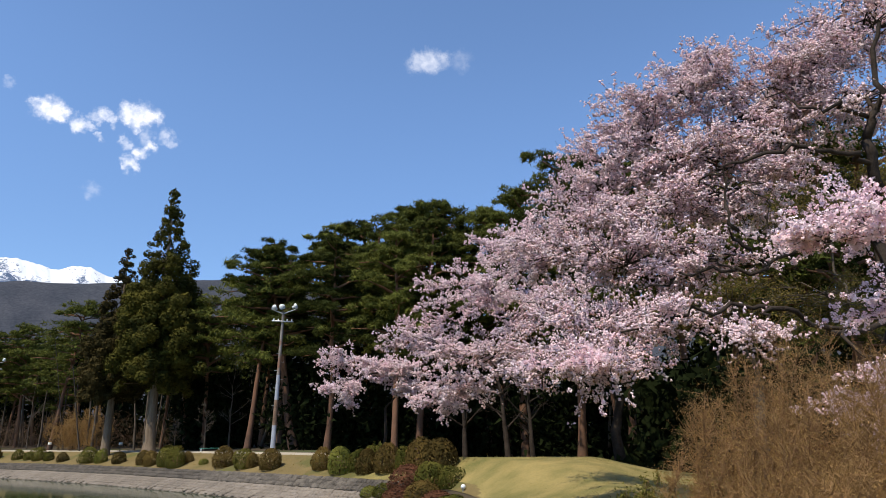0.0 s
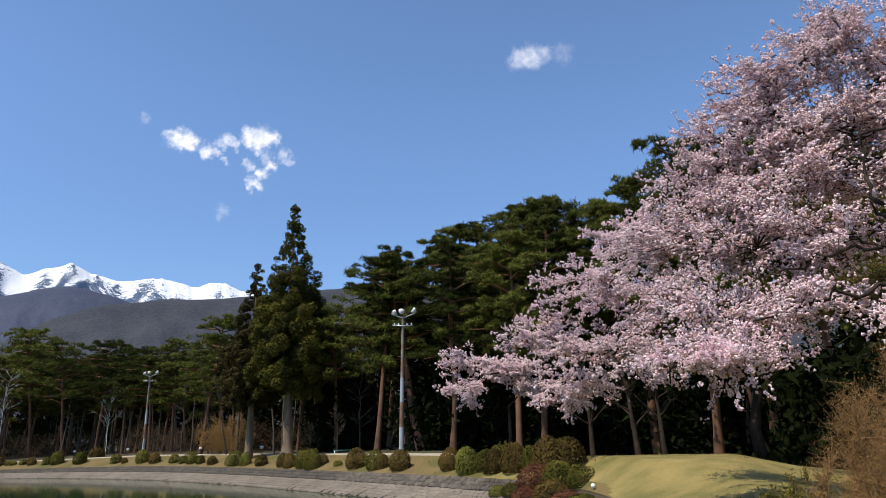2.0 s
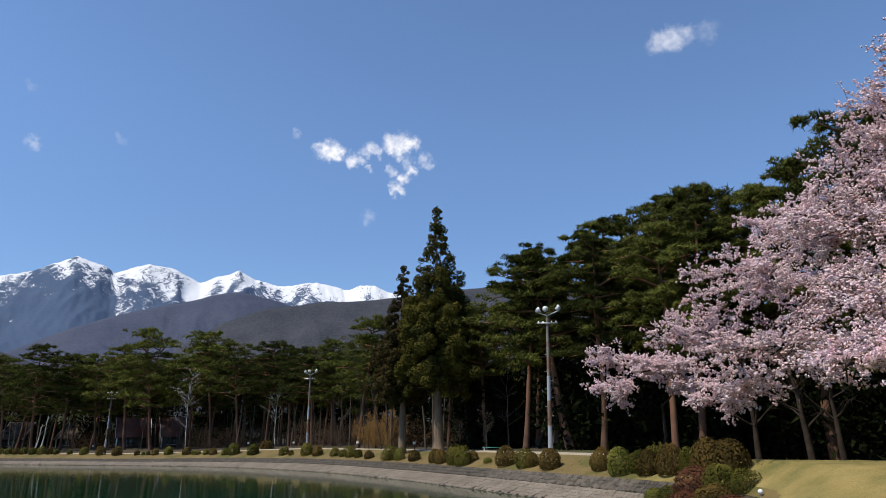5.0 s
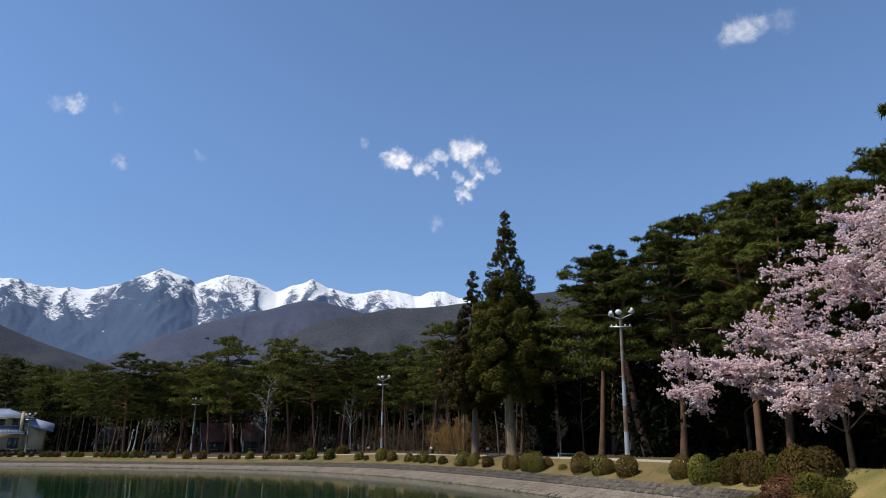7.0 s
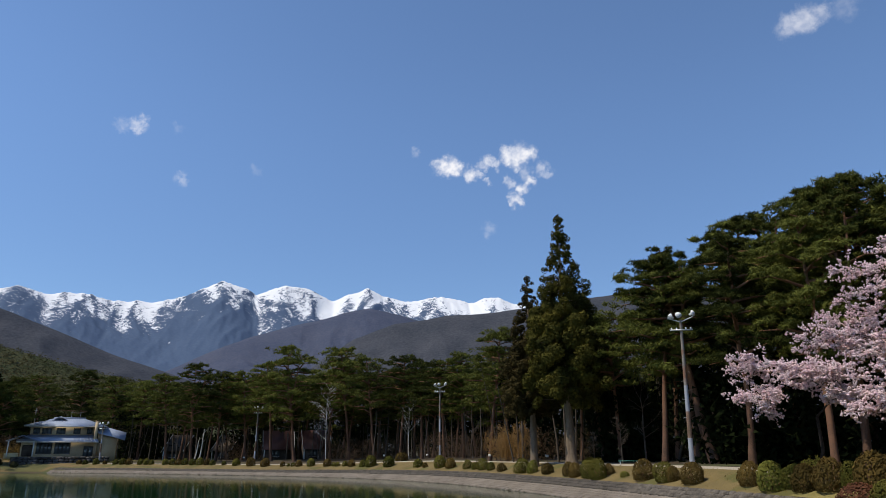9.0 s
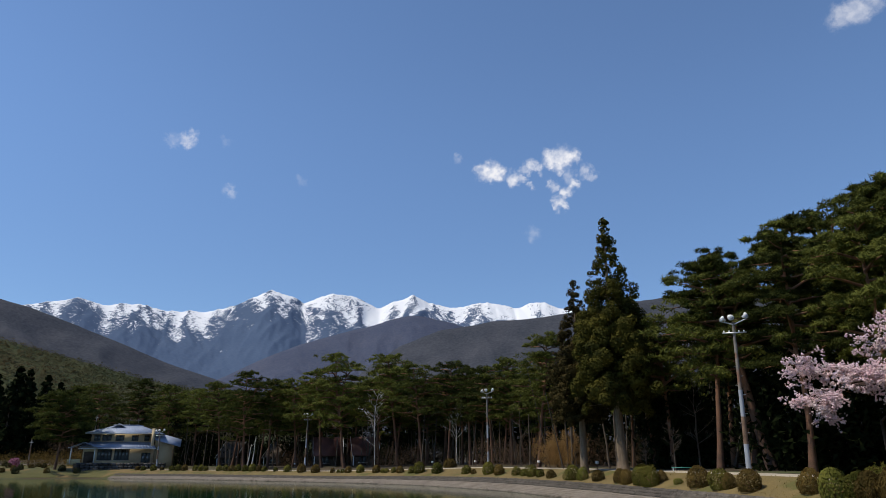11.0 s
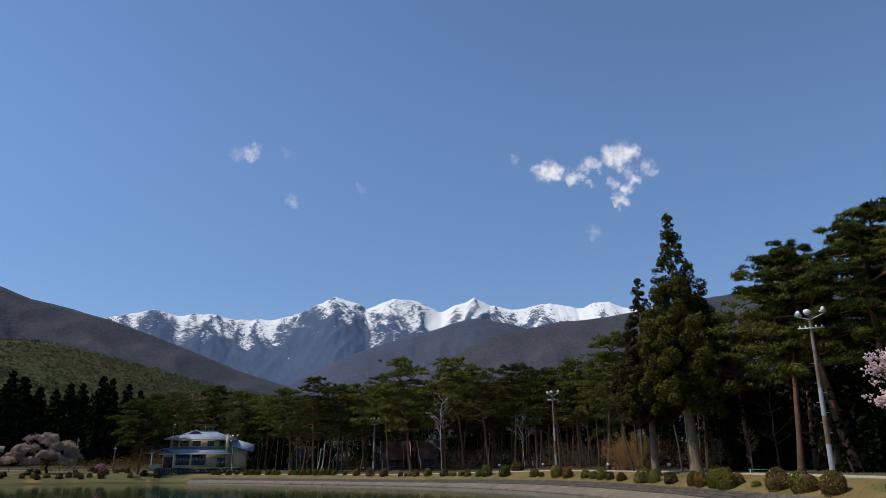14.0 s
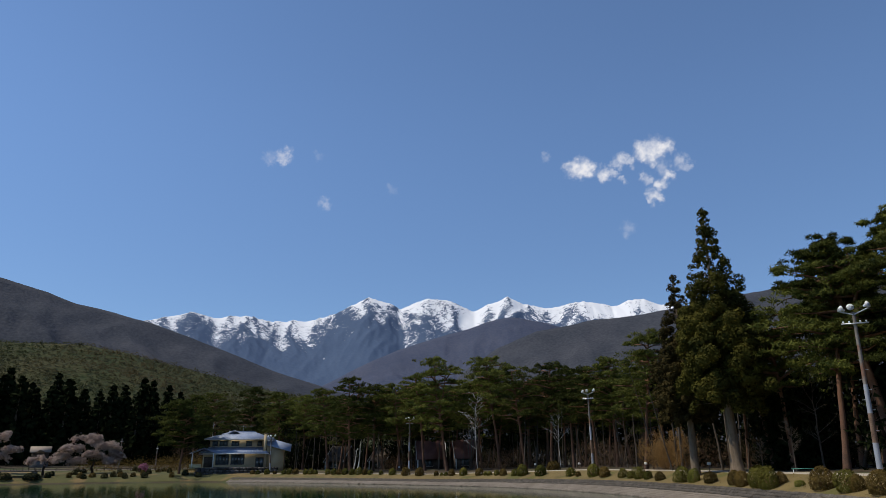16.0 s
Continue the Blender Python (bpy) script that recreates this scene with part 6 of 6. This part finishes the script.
def weeping(az, d, lobes, seed, label):
    b = spot(az, d)
    w, p = cherry(seed, b, b + Vector((0.2, 0.1, 2.2)), [lobe_at(*q) for q in lobes], 0.24, 16, 9, 8, 0.6)
    f = Soup()
    f.add(*pompoms(np.random.default_rng(seed), np.repeat(p, 2, 0) + np.random.default_rng(seed).normal(0, 0.12, (len(p) * 2, 3)), 0.12))
    root = new("weeping_cherry_tree")
    part("trunk", w.mesh("weeping_trunk", CHERRY_BARK, True), root)
    part("blossom", f.mesh("weeping_blossom", PETAL_FAR), root, "greyish pink blossom")
    return tagged(root, label, "cherry tree", "weeping cherries at the far end")


weeping(71.3, 172, [(71.7, 172, 2.0, 3.4, 1.2), (72.8, 172, 1.4, 2.6, 1.4), (70.6, 171, 1.6, 3.0, 1.4), (69.8, 171, 1.0, 2.2, 1.2), (71.4, 170, 0.9, 3.0, 1.3), (73.4, 172, 0.8, 1.8, 1.0), (70.4, 170, 0.5, 2.2, 0.9), (72.5, 170, 0.5, 2.0, 0.8)], 301, "wide weeping cherry tree in greyish pink blossom")
weeping(77.2, 175, [(77.4, 175, 2.2, 3.0, 1.4), (76.4, 174, 1.3, 2.4, 1.2), (78.6, 175, 1.5, 2.6, 1.4), (77.4, 173, 0.8, 2.4, 0.9)], 302, "weeping cherry tree in greyish pink blossom")
weeping(74.4, 166, [(74.7, 166, 0.7, 1.2, 0.5), (73.9, 166, 0.6, 1.2, 0.5), (75.3, 166, 0.5, 0.9, 0.5)], 303, "small young weeping cherry tree in blossom")


def hut():
    root = new("hut")
    root.matrix_world = Matrix.LocRotScale(Vector((*spot(74.75, 205).xy, 5.2)), Euler((0, 0, radians(74))), (0.74, 0.74, 0.74))
    part("wall", soup_of(box(-2.6, 2.6, 0, 4, -0.5, 2.3)).mesh("wall", DARK_WOOD), root)
    part("plinth", soup_of(box(-2.8, 2.8, -0.3, 4.2, -4.5, -0.5)).mesh("plinth", WALL_STONE), root, "rough stone plinth")
    part("roof", soup_of(slab([(-3.2, -0.9, 2.0), (3.2, -0.9, 2.0), (3.2, 2, 4.0), (-3.2, 2, 4.0)], 0.12)).mesh("roof", BEIGE_ROOF), root, "beige roof plane")
    part("roof", soup_of(slab([(-3.2, 4.9, 2.0), (3.2, 4.9, 2.0), (3.2, 2, 4.0), (-3.2, 2, 4.0)], 0.12)).mesh("roof_back", BEIGE_ROOF), root, "beige roof plane")
    part("porch_roof", soup_of(slab([(-1.2, -1.6, 2.0), (0, -1.6, 2.8), (0, 0.4, 2.8), (-1.2, 0.4, 2.0)], 0.1), slab([(1.2, -1.6, 2.0), (0, -1.6, 2.8), (0, 0.4, 2.8), (1.2, 0.4, 2.0)], 0.1)).mesh("porch_roof", DARK_WOOD), root, "dark gabled porch roof")
    return tagged(root, "small wooden hut with a beige pitched roof", "hut")


hut()


def footbridge():
    root = new("footbridge")
    at = on_bank(76.0, 4.0)
    at.z = 2.3
    root.matrix_world = Matrix.LocRotScale(at, Euler((0, 0, radians(76))), None)
    part("deck", soup_of(box(-4.2, 4.2, 0, 2.4, 0, 0.22)).mesh("deck", CONCRETE), root)
    for x in (-3.6, 2.6):
        part("abutment", soup_of(box(x, x + 1.0, 0.1, 2.3, -2.2, 0)).mesh("abutment", JOINT), root)
    for k in range(9):
        part("post", soup_of(box(-4.1 + k, -4.0 + k, 0.02, 0.1, 0.22, 1.15)).mesh("post", GREY_BARK), root)
    for z in (0.65, 1.1):
        part("rail", soup_of(box(-4.2, 4.2, 0.0, 0.1, z, z + 0.08)).mesh("rail", GREY_BARK), root)
    return tagged(root, "short footbridge with railings over an inlet", "footbridge")


footbridge()
DARK_SHRUB = material("dark_shrub_leaf", (0.016, 0.019, 0.008), (0.048, 0.045, 0.017), 1.5, 0.8, 12, 0.4, 0, by_object=0.3, spec=0.05)
FAR_DARK = []
for k, mat in enumerate((DARK_SHRUB, SHRUB_BROWN)):
    w, l = bush(88 + k, 0.62, 0.62, 700, 0.16)
    FAR_DARK.append((w.mesh("shrub_twigs", TWIG), l.mesh("shrub_leaves", mat)))
FAR_SHRUBS = [(74.07, 3.5), (73.82, 5.2), (72.75, 3.3), (72.43, 8.3), (72.26, 18.3), (72.05, 3.3), (71.87, 13.4), (71.81, 2.3), (71.25, 3.5), (70.45, 2.5), (69.89, 3.5), (69.39, 3.5), (69.48, 10.7),
              (69.11, 2.3), (68.55, 3.4), (68.46, 20.4), (68.19, 15.6), (67.91, 4.8), (67.78, 2.5), (67.51, 6.6), (66.86, 14.4), (66.44, 17.7), (66.08, 13.1), (65.88, 2.6), (64.93, 4.4), (63.99, 2.6)]
for i, (az, s) in enumerate(FAR_SHRUBS):
    shrub(FAR_DARK[i % 3 == 2], on_bank(az, s), chance.uniform(1.0, 1.4), chance.uniform(0.85, 1.15), "rounded dark shrub on the grass by the far shore", "shrubs at the far end")
for az, s, wide in ((75.06, 2.3, 3.4), (76.68, 2.7, 2.8)):
    shrub(FAR_DARK[0], on_bank(az, s), wide, 1.2, "wide low dark shrub beside the footbridge", "shrubs at the far end")
w, l = bush(85, 0.62, 0.62, 420, 0.2)
shrub((w.mesh("shrub_twigs", TWIG), l.mesh("pink_flowers", PINK)), spot(67.95, 174), 2.0, 1.8, "bright pink flowering azalea bush", "shrubs at the far end")


def simple_pole(az, d, height, label):
    root = new("utility_pole")
    root.location = spot(az, d)
    part("pole", soup_of(tube([(0, 0, -0.3), (0, 0, height)], [0.15, 0.1], 10)).mesh("pole", POLE, True), root)
    part("crossarm", soup_of(box(-0.7, 0.7, -0.06, 0.06, height - 0.7, height - 0.58)).mesh("crossarm", STEEL), root)
    return tagged(root, label, "utility pole")


simple_pole(67.1, 178, 5.5, "plain grey utility pole near the far shore")
simple_pole(63.2, 185, 11, "grey utility pole with crossarm behind the house")
simple_pole(69.6, 190, 7, "plain grey utility pole among the trees")
tagged(strip("lawn_far", [0.4, 2.1, 4, 5.2, 7.8, 9, 12, 16, 21, 27], 0.045, GREEN_GRASS, -60, FACED[0] + 6, False), "patchy green and brown grass at the far end", "lawn", kind="structure")
tagged(strip("road", [24.0, 25.5, 27.0], 0.09, CONCRETE, -30, FACED[0] - 8, False), "pale road past the far end of the pond", "road", kind="structure")



def rail_fence():
    """Low timber rails along the road at the far end."""
    root = new("fence")
    spans = [shore_frame(ARC[-1] - 12 + k * 2.0) for k in range(15)]
    tops = []
    for p, along, out in spans:
        q = p + out * 22.0
        z = gz(*q)
        post = part("post", soup_of(box(-0.07, 0.07, -0.07, 0.07, -0.3, 1.0)).mesh("post", GREY_BARK), root)
        post.location = (q[0], q[1], z)
        tops.append((q[0], q[1], z))
    for a, b in zip(tops, tops[1:]):
        for h in (0.45, 0.88):
            part("rail", soup_of(tube([(a[0], a[1], a[2] + h), (b[0], b[1], b[2] + h)], [0.06, 0.06], 6)).mesh("rail", GREY_BARK), root)
    return tagged(root, "low grey timber rail fence beside the road", "fence")


rail_fence()

# ---- small things ----


def bench(at, spin):
    root = new("bench")
    root.matrix_world = Matrix.LocRotScale(at, Euler((0, 0, spin)), None)
    for k in range(3):
        part("seat_slat", soup_of(box(-0.8, 0.8, -0.22 + k * 0.15, -0.1 + k * 0.15, 0.4, 0.44)).mesh("seat_slat", BENCH_GREEN), root)
    for x in (-0.7, 0.65):
        part("leg", soup_of(box(x, x + 0.06, -0.2, -0.14, 0, 0.4), box(x, x + 0.06, 0.1, 0.16, 0, 0.4), box(x, x + 0.06, -0.14, 0.1, 0.34, 0.4)).mesh("leg", WHITE_TRIM), root)
    return tagged(root, "low green backless bench with white legs by the path", "bench")


BENCH_GREEN = material("green_painted_wood", (0.04, 0.20, 0.15), (0.08, 0.30, 0.24), 2.0, 0.5, 20, 0.3, 0.05)
bench(spot(17.95, 59, 0.12), radians(17))
globe = new("garden_light")
globe.location = spot(-2.03, 28.2) + Vector((0, 0, 0.05))
globe.scale = (0.72, 0.72, 0.72)
part("stem", soup_of(lathe([(0.05, -0.1), (0.05, 0.12), (0.07, 0.14)], 10)).mesh("stem", STEEL, True), globe)
part("globe", soup_of(lathe([(0.02, 0.12), (0.09, 0.14), (0.13, 0.22), (0.13, 0.27), (0.09, 0.35), (0.005, 0.38)], 16)).mesh("globe", LAMP_SHELL, True), globe, "white round shade")
tagged(globe, "small white globe light standing in the grass", "garden light")
for az, d in ((28.9, 83), (34.0, 98), (24.3, 70), (37.5, 112), (48.5, 137)):
    post = new("marker_post")
    post.matrix_world = Matrix.LocRotScale(spot(az, d), Euler((0, 0, radians(az))), None)
    part("post", soup_of(box(-0.04, 0.04, -0.04, 0.04, -0.2, 0.7)).mesh("post", GREY_BARK), post)
    part("plate", soup_of(box(-0.16, 0.16, -0.07, -0.045, 0.55, 0.8)).mesh("plate", WHITE_TRIM), post, "small white plate")
    tagged(post, "small post with a white plate beside the path", "marker post", "marker posts")


def mound_grass(seed):
    rng = np.random.default_rng(seed)
    n = 45000
    az, d = rng.uniform(-28, 6, n), rng.uniform(9, 44, n)
    x, y = -np.sin(np.radians(az)) * d, np.cos(np.radians(az)) * d
    keep = (shore_distance(x, y) > 2.6)
    x, y = x[keep], y[keep]
    p = np.column_stack([x, y, ground_z(x, y) + 0.035])
    s = Soup()
    s.add(*blades(rng, p, unit(rng.normal(0, 0.9, p.shape) * [1, 1, 0.2] + [0, 0, 0.3]), rng.uniform(0.03, 0.075, len(p)), 0.014, rng.normal(0, 0.3, p.shape) + [0, 0, 1]))
    return tagged(new("mound_grass", s.mesh("mound_grass", LAWN)), "short dry yellow grass tufts on the mound", "grass", kind="stuff")


mound_grass(9)


def bank_grass(seed):
    rng = np.random.default_rng(seed)
    n = 9000
    k, s = rng.integers(FACED[0], FACED[1], n), rng.uniform(2.1, 5.3, n)
    q = SHORE_XY[k] + OUT[k] * s[:, None] + rng.normal(0, 0.3, (n, 2))
    tuft = 0.5 + 0.5 * np.sin(q[:, 0] * 2.1) * np.sin(q[:, 1] * 2.7)
    p = np.column_stack([q, ground_z(q[:, 0], q[:, 1]) + 0.01])
    out = Soup()
    out.add(*blades(rng, p, unit(rng.normal(0, 0.8, p.shape) * [1, 1, 0.3] + [0, 0, 0.4]), rng.uniform(0.06, 0.16, n) * (0.5 + tuft), 0.05, rng.normal(0, 0.3, p.shape) + [0, 0, 1]))
    return tagged(new("bank_grass", out.mesh("bank_grass", GRASS_BLADE)), "rough dry grass tufts on the bank", "grass", kind="stuff")


bank_grass(10)
LAWN_END = int(np.argmin(np.hypot(*(SHORE_XY - np.array(polar(25, 5.6).xy)).T)))
tagged(strip("lawn", [2.15, 3, 4, 5.2, 6.5, 7.8, 9, 12, 16, 21, 27], 0.042, LAWN, PATH_END - 1, LAWN_END, False), "mown dry grass on the mound under the cherries", "lawn", kind="structure")

# ---- facing blocks, piece by piece ----
BLOCKS = [frustum("concrete_block", CONCRETE, 0.8, 0.01, 210 + k) for k in range(3)]
STONES = [frustum("stone", COBBLE, 0.72, 0.06, 220 + k) for k in range(6)]
facing("concrete_facing", 0.0, 1.28, 5, 0.34, 0.08, (BLOCKS, 0.03), CONCRETE, (9, 19), "sloping concrete block facing above the waterline", "concrete_block", 61)
facing("stone_facing", 1.32, 2.1, 3, 0.3, 0.1, (STONES, 0.3), COBBLE, (9, 20), "dark weathered stone facing under the grass", "stone", 62)
